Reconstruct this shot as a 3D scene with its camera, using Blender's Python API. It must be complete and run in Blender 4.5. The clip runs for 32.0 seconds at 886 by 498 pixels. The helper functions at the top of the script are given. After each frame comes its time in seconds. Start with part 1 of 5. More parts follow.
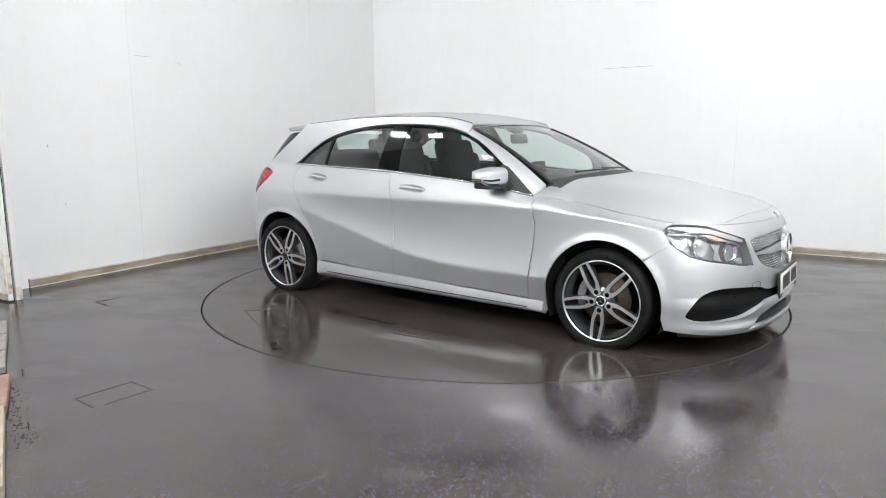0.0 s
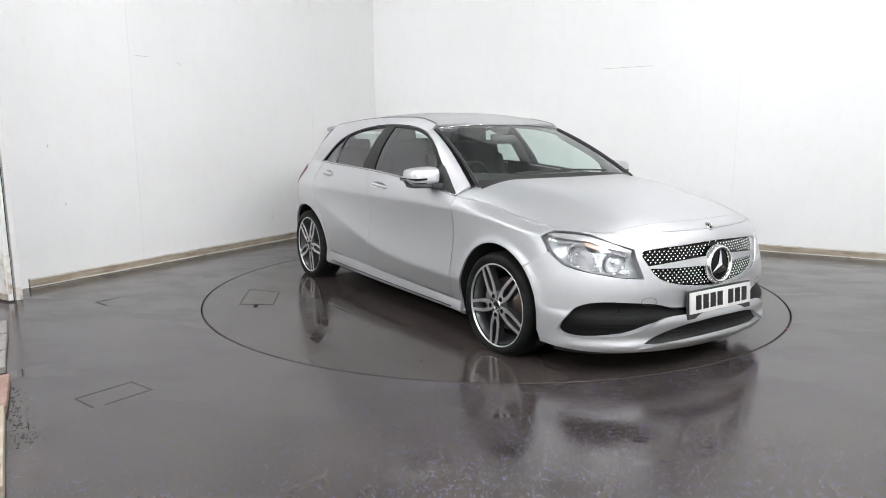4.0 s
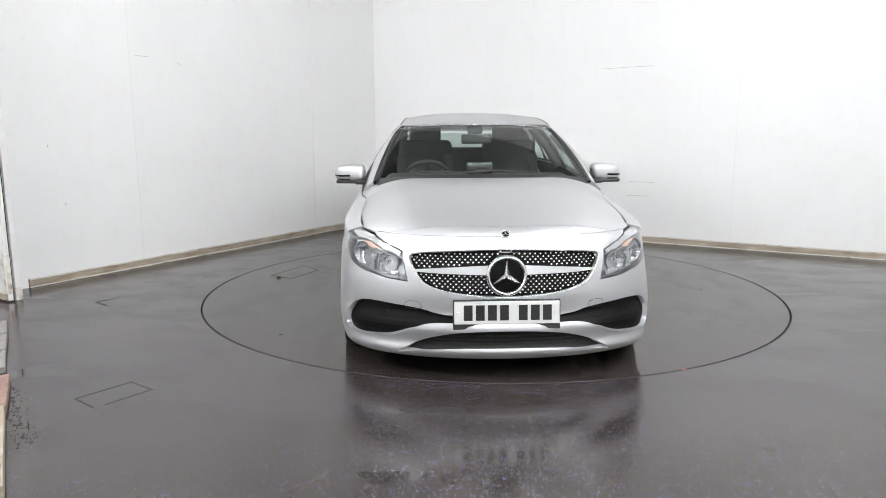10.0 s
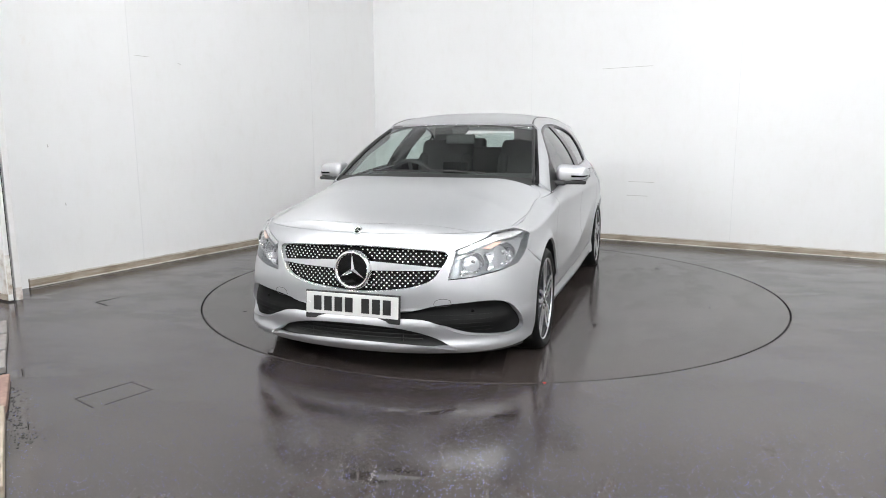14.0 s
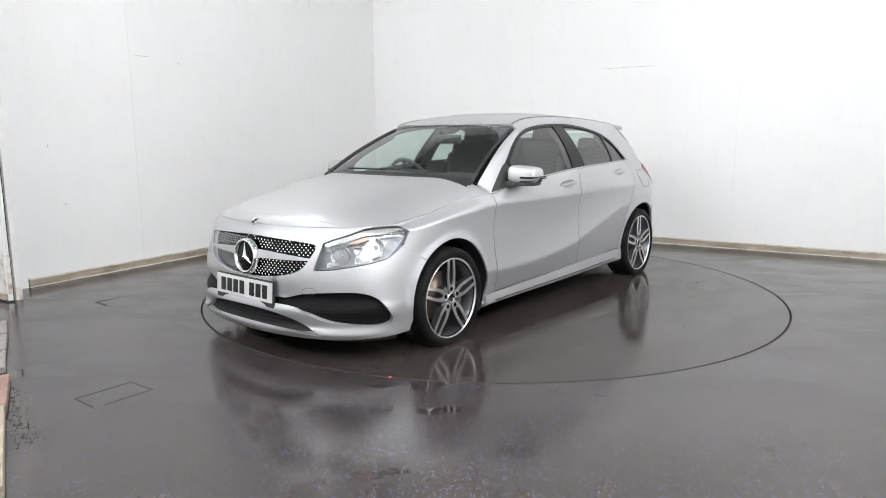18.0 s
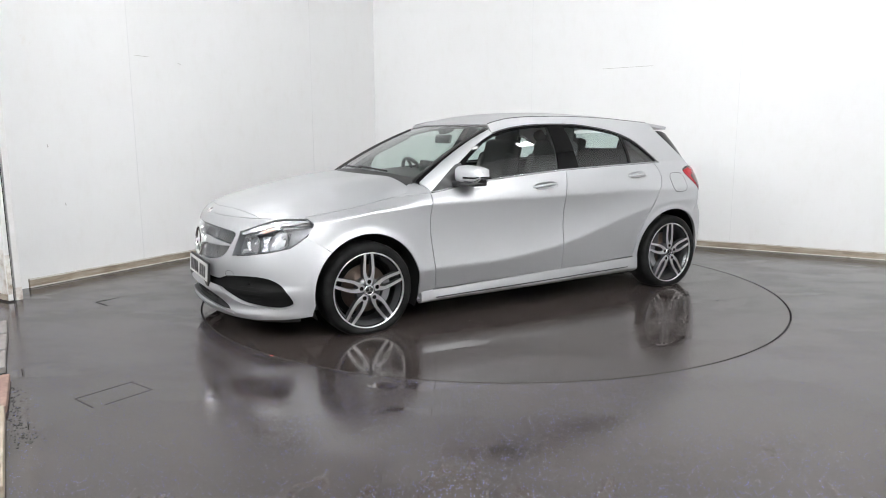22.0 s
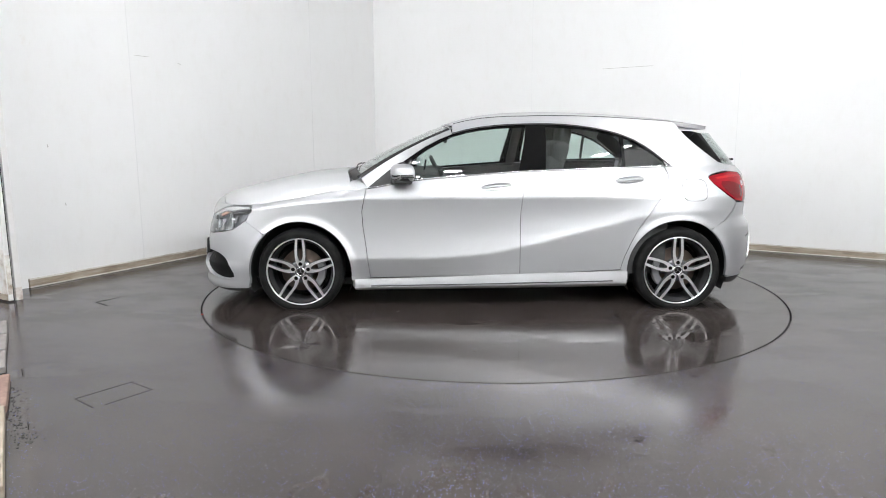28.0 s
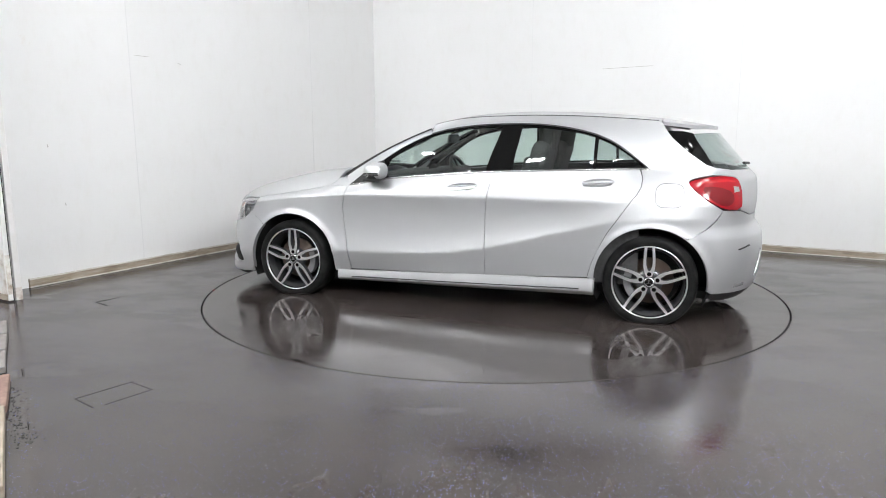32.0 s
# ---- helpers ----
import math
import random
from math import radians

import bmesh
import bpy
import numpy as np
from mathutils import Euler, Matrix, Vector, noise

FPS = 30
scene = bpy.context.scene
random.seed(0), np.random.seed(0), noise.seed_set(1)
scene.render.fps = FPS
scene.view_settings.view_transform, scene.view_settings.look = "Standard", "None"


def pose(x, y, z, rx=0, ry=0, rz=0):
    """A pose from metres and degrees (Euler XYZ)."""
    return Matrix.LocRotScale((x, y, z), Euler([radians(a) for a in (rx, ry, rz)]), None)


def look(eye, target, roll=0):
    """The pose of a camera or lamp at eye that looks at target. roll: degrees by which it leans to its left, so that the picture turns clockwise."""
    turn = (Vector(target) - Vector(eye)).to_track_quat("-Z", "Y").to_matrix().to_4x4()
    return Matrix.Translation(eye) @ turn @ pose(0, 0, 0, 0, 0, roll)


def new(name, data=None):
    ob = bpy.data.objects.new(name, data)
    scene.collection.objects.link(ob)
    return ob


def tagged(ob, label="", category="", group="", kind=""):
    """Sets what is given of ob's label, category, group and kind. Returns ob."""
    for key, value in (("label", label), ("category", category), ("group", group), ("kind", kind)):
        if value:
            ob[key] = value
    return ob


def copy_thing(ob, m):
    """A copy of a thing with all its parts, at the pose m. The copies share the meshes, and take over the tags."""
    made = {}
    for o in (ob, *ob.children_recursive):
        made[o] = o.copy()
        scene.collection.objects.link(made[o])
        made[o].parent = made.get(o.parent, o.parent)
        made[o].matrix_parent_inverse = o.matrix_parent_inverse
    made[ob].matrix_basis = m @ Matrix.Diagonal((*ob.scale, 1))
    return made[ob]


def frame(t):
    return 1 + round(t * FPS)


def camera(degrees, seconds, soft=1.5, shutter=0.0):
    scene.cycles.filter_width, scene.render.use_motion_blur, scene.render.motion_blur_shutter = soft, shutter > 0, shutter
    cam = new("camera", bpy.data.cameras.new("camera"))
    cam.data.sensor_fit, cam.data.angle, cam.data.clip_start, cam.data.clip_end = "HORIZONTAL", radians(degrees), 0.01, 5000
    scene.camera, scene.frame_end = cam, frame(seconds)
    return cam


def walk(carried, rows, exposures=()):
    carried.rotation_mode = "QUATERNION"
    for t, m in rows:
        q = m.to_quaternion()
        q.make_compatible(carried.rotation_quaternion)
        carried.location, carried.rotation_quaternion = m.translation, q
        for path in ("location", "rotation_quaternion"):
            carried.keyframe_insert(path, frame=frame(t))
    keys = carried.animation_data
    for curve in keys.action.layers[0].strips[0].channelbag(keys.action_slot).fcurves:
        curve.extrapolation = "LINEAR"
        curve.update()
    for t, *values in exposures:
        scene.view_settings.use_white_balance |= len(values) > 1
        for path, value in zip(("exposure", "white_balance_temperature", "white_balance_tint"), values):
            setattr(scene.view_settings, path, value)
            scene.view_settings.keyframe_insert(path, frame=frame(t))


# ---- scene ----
# ---------------------------------------------------------------- camera
EYE = Vector((0.0, -5.596, 1.253))
VIEW = look(EYE, EYE + Vector((-0.0655, 0.98404, -0.16547)), -0.21)
cam = camera(65.18, 32.0, soft=1.0)
walk(cam, [(0.0, VIEW), (32.0, VIEW)], exposures=[(0.0, 0.0), (32.0, 0.0)])

# ---------------------------------------------------------------- world
world = bpy.data.worlds.new("world")
scene.world = world
world.use_nodes = True
world.node_tree.nodes["Background"].inputs[0].default_value = (0.8, 0.85, 1.0, 1)
world.node_tree.nodes["Background"].inputs[1].default_value = 0.02


LAMP, LAMP_LOW, LAMP_FILL = 92.0, 56.0, 70.0     # glow of the ceiling lights, the hanging ones and the added fill panels

# ---------------------------------------------------------------- materials
def material(name, colour, rough=0.5, metal=0.0, **more):
    """A principled material; more: inputs of the shader by name, with spaces as underscores."""
    m = bpy.data.materials.new(name)
    m.use_nodes = True
    b = m.node_tree.nodes["Principled BSDF"]
    b.inputs["Base Color"].default_value = (*colour, 1)
    b.inputs["Roughness"].default_value = rough
    b.inputs["Metallic"].default_value = metal
    for key, value in more.items():
        b.inputs[key.replace("_", " ")].default_value = value
    return m


def nd(m, kind, **values):
    """A node of that kind in the material, with its inputs (by name) and settings."""
    n = m.node_tree.nodes.new(kind)
    for key, value in values.items():
        k = key.replace("_", " ")
        if k in n.inputs:
            n.inputs[k].default_value = value
    return n


def link(m, a, b):
    m.node_tree.links.new(a, b)


def bsdf(m):
    return m.node_tree.nodes["Principled BSDF"]


def noise_tex(m, scale, detail=4.0, rough=0.5, coords="Object", stretch=None):
    tc = m.node_tree.nodes.new("ShaderNodeTexCoord")
    out = tc.outputs[coords]
    if stretch:
        mp = m.node_tree.nodes.new("ShaderNodeMapping")
        mp.inputs["Scale"].default_value = stretch
        link(m, out, mp.inputs["Vector"])
        out = mp.outputs["Vector"]
    n = nd(m, "ShaderNodeTexNoise", Scale=scale, Detail=detail, Roughness=rough)
    link(m, out, n.inputs["Vector"])
    return n.outputs["Fac"]


def ramp(m, fac, stops):
    r = m.node_tree.nodes.new("ShaderNodeValToRGB")
    while len(r.color_ramp.elements) < len(stops):
        r.color_ramp.elements.new(0.5)
    for e, (p, c) in zip(r.color_ramp.elements, stops):
        e.position = p
        e.color = (*c, 1) if len(c) == 3 else c
    link(m, fac, r.inputs["Fac"])
    return r.outputs["Color"]


def grey(v):
    return (v, v, v)


def bump(m, fac, strength, distance=0.002):
    b = nd(m, "ShaderNodeBump", Strength=strength, Distance=distance)
    link(m, fac, b.inputs["Height"])
    link(m, b.outputs["Normal"], bsdf(m).inputs["Normal"])


def mix_colour(m, fac, a, b, mode="MIX"):
    x = m.node_tree.nodes.new("ShaderNodeMix")
    x.data_type, x.blend_type = "RGBA", mode
    for sock, v in ((x.inputs[0], fac), (x.inputs[6], a), (x.inputs[7], b)):
        if hasattr(v, "is_linked"):
            link(m, v, sock)
        elif isinstance(v, (int, float)):
            sock.default_value = v
        else:
            sock.default_value = (*v, 1)
    return x.outputs[2]


def wall_paint():
    m = material("wall_paint", (0.80, 0.80, 0.80), 0.55)
    broad = ramp(m, noise_tex(m, 0.7, 3), [(0.3, (0.79, 0.787, 0.785)), (0.7, (0.82, 0.82, 0.82))])
    fine = ramp(m, noise_tex(m, 9, 6, 0.7, stretch=(1, 1, 0.5)), [(0.28, (0.975, 0.97, 0.96)), (0.5, grey(1.0))])
    stain = ramp(m, noise_tex(m, 1.6, 8, 0.72), [(0.66, grey(1.0)), (0.74, (0.93, 0.89, 0.85))])
    clean = mix_colour(m, 1.0, broad, fine, "MULTIPLY")
    link(m, mix_colour(m, 1.0, clean, stain, "MULTIPLY"), bsdf(m).inputs["Base Color"])
    bump(m, noise_tex(m, 60, 3), 0.12, 0.001)
    return m


def vinyl(name, share, wet, pools):
    """Dark brown-grey safety flooring with white and blue flecks, scuffed and damp; share: how many flecks, wet: its gloss, pools: where still water begins."""
    m = material(name, (0.05, 0.045, 0.043), 0.15)
    base = ramp(m, noise_tex(m, 0.9, 7, 0.62), [(0.28, (0.030, 0.024, 0.022)), (0.72, (0.052, 0.043, 0.040))])
    scuff = ramp(m, noise_tex(m, 5.0, 8, 0.7, stretch=(1, 0.35, 1)), [(0.42, grey(0.84)), (0.62, grey(1.18))])
    tc = m.node_tree.nodes.new("ShaderNodeTexCoord")
    cell = nd(m, "ShaderNodeTexVoronoi", Scale=95.0)
    link(m, tc.outputs["Object"], cell.inputs["Vector"])
    spot = ramp(m, cell.outputs["Distance"], [(0.15, grey(1)), (0.23, grey(0))])
    pick = nd(m, "ShaderNodeSeparateColor")
    link(m, cell.outputs["Color"], pick.inputs["Color"])
    few = ramp(m, pick.outputs["Red"], [(1.0 - share, grey(0)), (1.005 - share, grey(1))])
    fleck = ramp(m, pick.outputs["Green"], [(0.0, (0.13, 0.15, 0.52)), (0.50, (0.18, 0.21, 0.58)), (0.78, (0.32, 0.34, 0.54)), (1.0, (0.54, 0.55, 0.60))])
    mask = mix_colour(m, 1.0, spot, few, "MULTIPLY")
    link(m, mix_colour(m, mask, mix_colour(m, 1.0, base, scuff, "MULTIPLY"), fleck), bsdf(m).inputs["Base Color"])
    damp = ramp(m, noise_tex(m, 2.0, 5, 0.6, stretch=(0.7, 1.2, 1)), [(0.40, grey(wet[0])), (0.57, grey(wet[1]))])
    pool = ramp(m, noise_tex(m, 1.7, 8, 0.62, stretch=(0.8, 1.5, 1)), [(pools, grey(0)), (pools + 0.025, grey(1))])
    link(m, mix_colour(m, pool, damp, grey(0.012)), bsdf(m).inputs["Roughness"])
    slow = nd(m, "ShaderNodeMath")
    slow.operation, slow.inputs[1].default_value = "MULTIPLY", 3.2
    link(m, noise_tex(m, 16, 4, 0.6), slow.inputs[0])
    grain = nd(m, "ShaderNodeMath")
    grain.operation = "ADD"
    link(m, noise_tex(m, 240, 1), grain.inputs[0])
    link(m, slow.outputs[0], grain.inputs[1])
    link(m, mix_colour(m, pool, grain.outputs[0], grey(1.9)), nd(m, "ShaderNodeRGBToBW").inputs[0])
    height = [n for n in m.node_tree.nodes if n.bl_idname == "ShaderNodeRGBToBW"][0]
    bump(m, height.outputs[0], 0.085, 0.0012)
    return m


def skirting_paint():
    m = material("skirting_wood", (0.45, 0.38, 0.28), 0.5)
    c = ramp(m, noise_tex(m, 3, 8, 0.7, stretch=(1, 1, 6)), [(0.30, (0.15, 0.115, 0.085)), (0.48, (0.33, 0.275, 0.21)), (0.62, (0.42, 0.37, 0.30)), (0.80, (0.62, 0.59, 0.53))])
    link(m, c, bsdf(m).inputs["Base Color"])
    return m


def grimy_paint():
    """White gloss paint with brown dirt, worn through."""
    m = material("grimy_paint", (0.7, 0.69, 0.67), 0.4)
    c = ramp(m, noise_tex(m, 5, 9, 0.7), [(0.35, (0.30, 0.20, 0.14)), (0.5, (0.68, 0.64, 0.60)), (0.6, (0.78, 0.77, 0.76))])
    link(m, c, bsdf(m).inputs["Base Color"])
    bump(m, noise_tex(m, 40, 4), 0.2, 0.001)
    return m


def clean_paint():
    """White gloss paint, a little yellowed, with a few brown stains."""
    m = material("door_paint", (0.76, 0.75, 0.74), 0.35)
    c = ramp(m, noise_tex(m, 4, 9, 0.7), [(0.27, (0.50, 0.43, 0.37)), (0.36, (0.74, 0.72, 0.70)), (0.6, (0.79, 0.785, 0.78))])
    link(m, c, bsdf(m).inputs["Base Color"])
    bump(m, noise_tex(m, 40, 4), 0.15, 0.001)
    return m


def brick_dirty():
    m = material("brown_brick", (0.25, 0.16, 0.12), 0.8)
    c = ramp(m, noise_tex(m, 12, 8, 0.7), [(0.3, (0.17, 0.105, 0.085)), (0.7, (0.33, 0.22, 0.18))])
    link(m, c, bsdf(m).inputs["Base Color"])
    bump(m, noise_tex(m, 60, 4), 0.4, 0.002)
    return m


WALL, FLOOR, DISC = wall_paint(), vinyl("floor_vinyl", 0.50, (0.11, 0.23), 0.60), vinyl("disc_vinyl", 0.05, (0.08, 0.20), 0.565)
bsdf(DISC).inputs["Specular IOR Level"].default_value = 0.38
SKIRT, GRIMY, BRICK, DOOR_PAINT = skirting_paint(), grimy_paint(), brick_dirty(), clean_paint()
CEILING = material("ceiling_paint", (0.32, 0.32, 0.32), 0.85)
DARK_GAP = material("dark_gap", (0.012, 0.012, 0.012), 0.6)
LAMP_FRAME = material("lamp_frame", (0.8, 0.8, 0.8), 0.35)
DIFFUSER_FILL = material("fill_diffuser", (0.9, 0.9, 0.9), 0.5, Emission_Color=(0.97, 0.985, 1.0, 1), Emission_Strength=LAMP_FILL)
DIFFUSER_LOW = material("hanging_diffuser", (0.9, 0.9, 0.9), 0.5, Emission_Color=(0.97, 0.985, 1.0, 1), Emission_Strength=LAMP_LOW)
DIFFUSER = material("lamp_diffuser", (0.9, 0.9, 0.9), 0.5, Emission_Color=(0.97, 0.985, 1.0, 1), Emission_Strength=LAMP)


# ---------------------------------------------------------------- mesh tools
def part(name, bm, mat, parent=None, label="", smooth=False):
    """Links a bmesh as one mesh object under a thing or a part."""
    me = bpy.data.meshes.new(name)
    if smooth:
        for f in bm.faces:
            f.smooth = True
    bm.to_mesh(me)
    bm.free()
    return part_mesh(name, me, mat, parent, label)


def part_mesh(name, me, mat, parent=None, label=""):
    me.materials.append(mat)
    ob = new(name, me)
    if parent:
        ob.parent = parent
    return tagged(ob, label) if label else ob


def thing(name, label, category, m=Matrix(), group="", kind=""):
    ob = new(name)
    ob.empty_display_size = 0.1
    ob.matrix_basis = m
    return tagged(ob, label, category, group, kind)


def add_box(bm, size, m=Matrix(), bevel=0.0, seg=2):
    geo = bmesh.ops.create_cube(bm, size=1.0, matrix=m @ Matrix.Diagonal((*size, 1)))
    if bevel:
        vs = set(geo["verts"])
        bmesh.ops.bevel(bm, geom=[e for e in bm.edges if e.verts[0] in vs and e.verts[1] in vs], offset=bevel, segments=seg, affect="EDGES", profile=0.5)
    return bm


def box(size, m=Matrix(), bevel=0.0, seg=2):
    return add_box(bmesh.new(), size, m, bevel, seg)


def add_prism(bm, outline, z0, z1, m=Matrix(), bevel=0.0):
    """Extrudes a flat outline (x, y) from z0 to z1."""
    lo = [bm.verts.new(m @ Vector((x, y, z0))) for x, y in outline]
    hi = [bm.verts.new(m @ Vector((x, y, z1))) for x, y in outline]
    n = len(outline)
    sides = [bm.faces.new((lo[i], lo[(i + 1) % n], hi[(i + 1) % n], hi[i])) for i in range(n)]
    caps = [bm.faces.new(hi), bm.faces.new(lo[::-1])]
    if bevel:
        bmesh.ops.bevel(bm, geom=list({e for f in caps for e in f.edges}), offset=bevel, segments=2, affect="EDGES", profile=0.5)
    return bm


def prism(outline, z0, z1, m=Matrix(), bevel=0.0):
    return add_prism(bmesh.new(), outline, z0, z1, m, bevel)


def add_lathe(bm, rows, n=48, m=Matrix(), closed=False):
    """Turns (radius, height) rows about the z axis."""
    rings = [[bm.verts.new(m @ Vector((r * math.cos(2 * math.pi * i / n), r * math.sin(2 * math.pi * i / n), z))) for i in range(n)] if r > 1e-6 else [bm.verts.new(m @ Vector((0, 0, z)))] for r, z in rows]
    pairs = list(zip(rings, rings[1:])) + ([(rings[-1], rings[0])] if closed else [])
    for a, b in pairs:
        for i in range(n):
            j = (i + 1) % n
            if len(a) == 1:
                bm.faces.new((a[0], b[j], b[i]))
            elif len(b) == 1:
                bm.faces.new((a[i], a[j], b[0]))
            else:
                bm.faces.new((a[i], a[j], b[j], b[i]))
    return bm


def lathe(rows, n=48, m=Matrix(), closed=False):
    return add_lathe(bmesh.new(), rows, n, m, closed)


def add_tube(bm, points, r, n=8, closed=False):
    """A round bar along a line of points."""
    pts = [Vector(p) for p in points]
    rings = []
    count = len(pts)
    for i, p in enumerate(pts):
        a = pts[(i - 1) % count] if closed or i else p
        b = pts[(i + 1) % count] if closed or i < count - 1 else p
        d = (b - a).normalized()
        u = d.orthogonal().normalized() if i == 0 else (u - u.project(d)).normalized()
        v = d.cross(u)
        rr = r[i] if isinstance(r, (list, tuple)) else r
        rings.append([bm.verts.new(p + rr * (math.cos(2 * math.pi * k / n) * u + math.sin(2 * math.pi * k / n) * v)) for k in range(n)])
    for i in range(count if closed else count - 1):
        a, b = rings[i], rings[(i + 1) % count]
        for k in range(n):
            bm.faces.new((a[k], a[(k + 1) % n], b[(k + 1) % n], b[k]))
    if not closed:
        bm.faces.new(rings[0][::-1])
        bm.faces.new(rings[-1])
    return bm


def tube(points, r, n=8, closed=False):
    return add_tube(bmesh.new(), points, r, n, closed)


# ---------------------------------------------------------------- the studio
HEIGHT = 5.2
R_TABLE, R_TABLE_HOLE = 2.228, 2.242
CORNER = Vector((-1.588, 4.14, 0))          # back corner of the room
ALONG_L = Vector((-0.4493, -0.8934, 0))     # from the corner along the left wall, towards the door
ALONG_R = Vector((0.8934, -0.4493, 0))      # from the corner along the right wall
YAW = math.degrees(math.atan2(ALONG_R.y, ALONG_R.x))
ROOM = Matrix.Translation(CORNER) @ pose(0, 0, 0, 0, 0, YAW)   # x along the right wall, -y along the left one
LONG_L, LONG_R = 9.4, 7.6


def slab(name, x0, x1, y0, y1, z0, z1, mat, label, category="wall"):
    bm = box((x1 - x0, y1 - y0, z1 - z0), pose((x0 + x1) / 2, (y0 + y1) / 2, (z0 + z1) / 2))
    ob = part(name, bm, mat)
    ob.matrix_basis = ROOM
    return tagged(ob, label, category, kind="structure")


def build_room():
    slab("wall_back", -0.2, LONG_R + 0.2, 0.0, 0.2, 0, HEIGHT, WALL, "smooth white painted studio wall, slightly scuffed")
    slab("wall_side", -0.2, 0.0, -4.96, 0.0, 0, HEIGHT, WALL, "smooth white painted studio wall with scuff marks")
    slab("wall_door", -2.2, -2.0, -LONG_L, -4.96, 0, HEIGHT, WALL, "white painted wall beyond the doorway")
    slab("wall_front", -2.2, LONG_R + 0.2, -LONG_L - 0.2, -LONG_L, 0, HEIGHT, WALL, "plain white painted studio wall")
    slab("wall_far", LONG_R, LONG_R + 0.2, -LONG_L, 0.0, 0, HEIGHT, WALL, "plain white painted studio wall")
    slab("ceiling", -2.2, LONG_R + 0.2, -LONG_L - 0.2, 0.2, HEIGHT, HEIGHT + 0.1, CEILING, "plain mid-grey painted ceiling", "ceiling")
    # floor with a round hole for the turntable
    bm = bmesh.new()
    n = 128
    inner = [bm.verts.new((R_TABLE_HOLE * math.cos(2 * math.pi * i / n), R_TABLE_HOLE * math.sin(2 * math.pi * i / n), 0)) for i in range(n)]
    inner_low = [bm.verts.new(v.co - Vector((0, 0, 0.06))) for v in inner]
    outer = []
    for i in range(n):
        a = 2 * math.pi * i / n
        r = 13.0 / max(abs(math.cos(a)), abs(math.sin(a)))
        outer.append(bm.verts.new((r * math.cos(a), r * math.sin(a), 0)))
    for i in range(n):
        j = (i + 1) % n
        bm.faces.new((inner[i], outer[i], outer[j], inner[j]))
        bm.faces.new((inner_low[i], inner[i], inner[j], inner_low[j]))
    fl = part("floor", bm, FLOOR)
    tagged(fl, "dark grey speckled vinyl floor, wet and scuffed", "floor", kind="structure")
    pit = part("floor_pit", prism([(2.4 * math.cos(a), 2.4 * math.sin(a)) for a in np.linspace(0, 2 * math.pi, 65)[:-1]], -0.08, -0.062), DARK_GAP)
    tagged(pit, "dark pit below the turntable", "floor", kind="structure")
    for nm, x0, x1, y0, y1 in (("skirting_back", 0.0, LONG_R, -0.022, 0.0), ("skirting_side", 0.0, 0.022, -4.90, -0.022)):
        bm = box((x1 - x0, y1 - y0, 0.075), pose((x0 + x1) / 2, (y0 + y1) / 2, 0.0375), 0.006)
        ob = part(nm, bm, SKIRT)
        ob.matrix_basis = ROOM
        tagged(ob, "dirty worn cream skirting board along the wall", "skirting", kind="structure")


def square_light(name, label, category, m, group, side_, glow):
    """A square lamp, face down, with its top at the pose m."""
    lamp = thing(name, label, category, m, group)
    bm = bmesh.new()
    for k in range(4):
        add_box(bm, (side_ + 0.06, 0.03, 0.04), pose(0, 0, 0, 0, 0, 90 * k) @ pose(0, side_ / 2 + 0.015, -0.02), 0.004)
    part("frame", bm, LAMP_FRAME, lamp)
    part("diffuser", box((side_, side_, 0.012), pose(0, 0, -0.028)), glow, lamp)
    return lamp


def build_lights():
    base = None
    # unseen fill lamps, added and spread until the walls were evenly bright
    for x, y in ((0.5, 4.0), (1.4, 5.8), (7.0, 4.8), (5.2, 7.4), (2.2, 7.8), (6.2, 7.2), (4.6, 8.2), (7.0, 8.8), (7.2, 3.7), (2.9, 8.8)):
        m = ROOM @ pose(x, -y, HEIGHT)
        if base is None:
            base = square_light("ceiling_light", "unseen square white ceiling light, added to light the walls evenly", "ceiling light", m, "ceiling lights", 0.28, DIFFUSER)
        else:
            copy_thing(base, m)
    # lower lamps on rods, which the car's windows mirror
    base = None
    for x, y in ((0.32, 3.87), (5.35, 2.70), (5.80, 1.60), (3.60, 6.10), (7.15, 5.50)):
        m = ROOM @ pose(x, -y, 4.6)
        if base is None:
            base = square_light("hanging_light", "square white lamp hung on thin rods, switched on", "hanging light", m, "hanging lights", 0.30, DIFFUSER_LOW)
            part("back_plate", box((0.30, 0.30, 0.006), pose(0, 0, -0.004)), LAMP_FRAME, base)
            for a in (-0.12, 0.12):
                part("rod", tube([(a, 0, 0.0), (a, 0, HEIGHT - 4.6)], 0.004, 6), LAMP_FRAME, base)
        else:
            copy_thing(base, m)


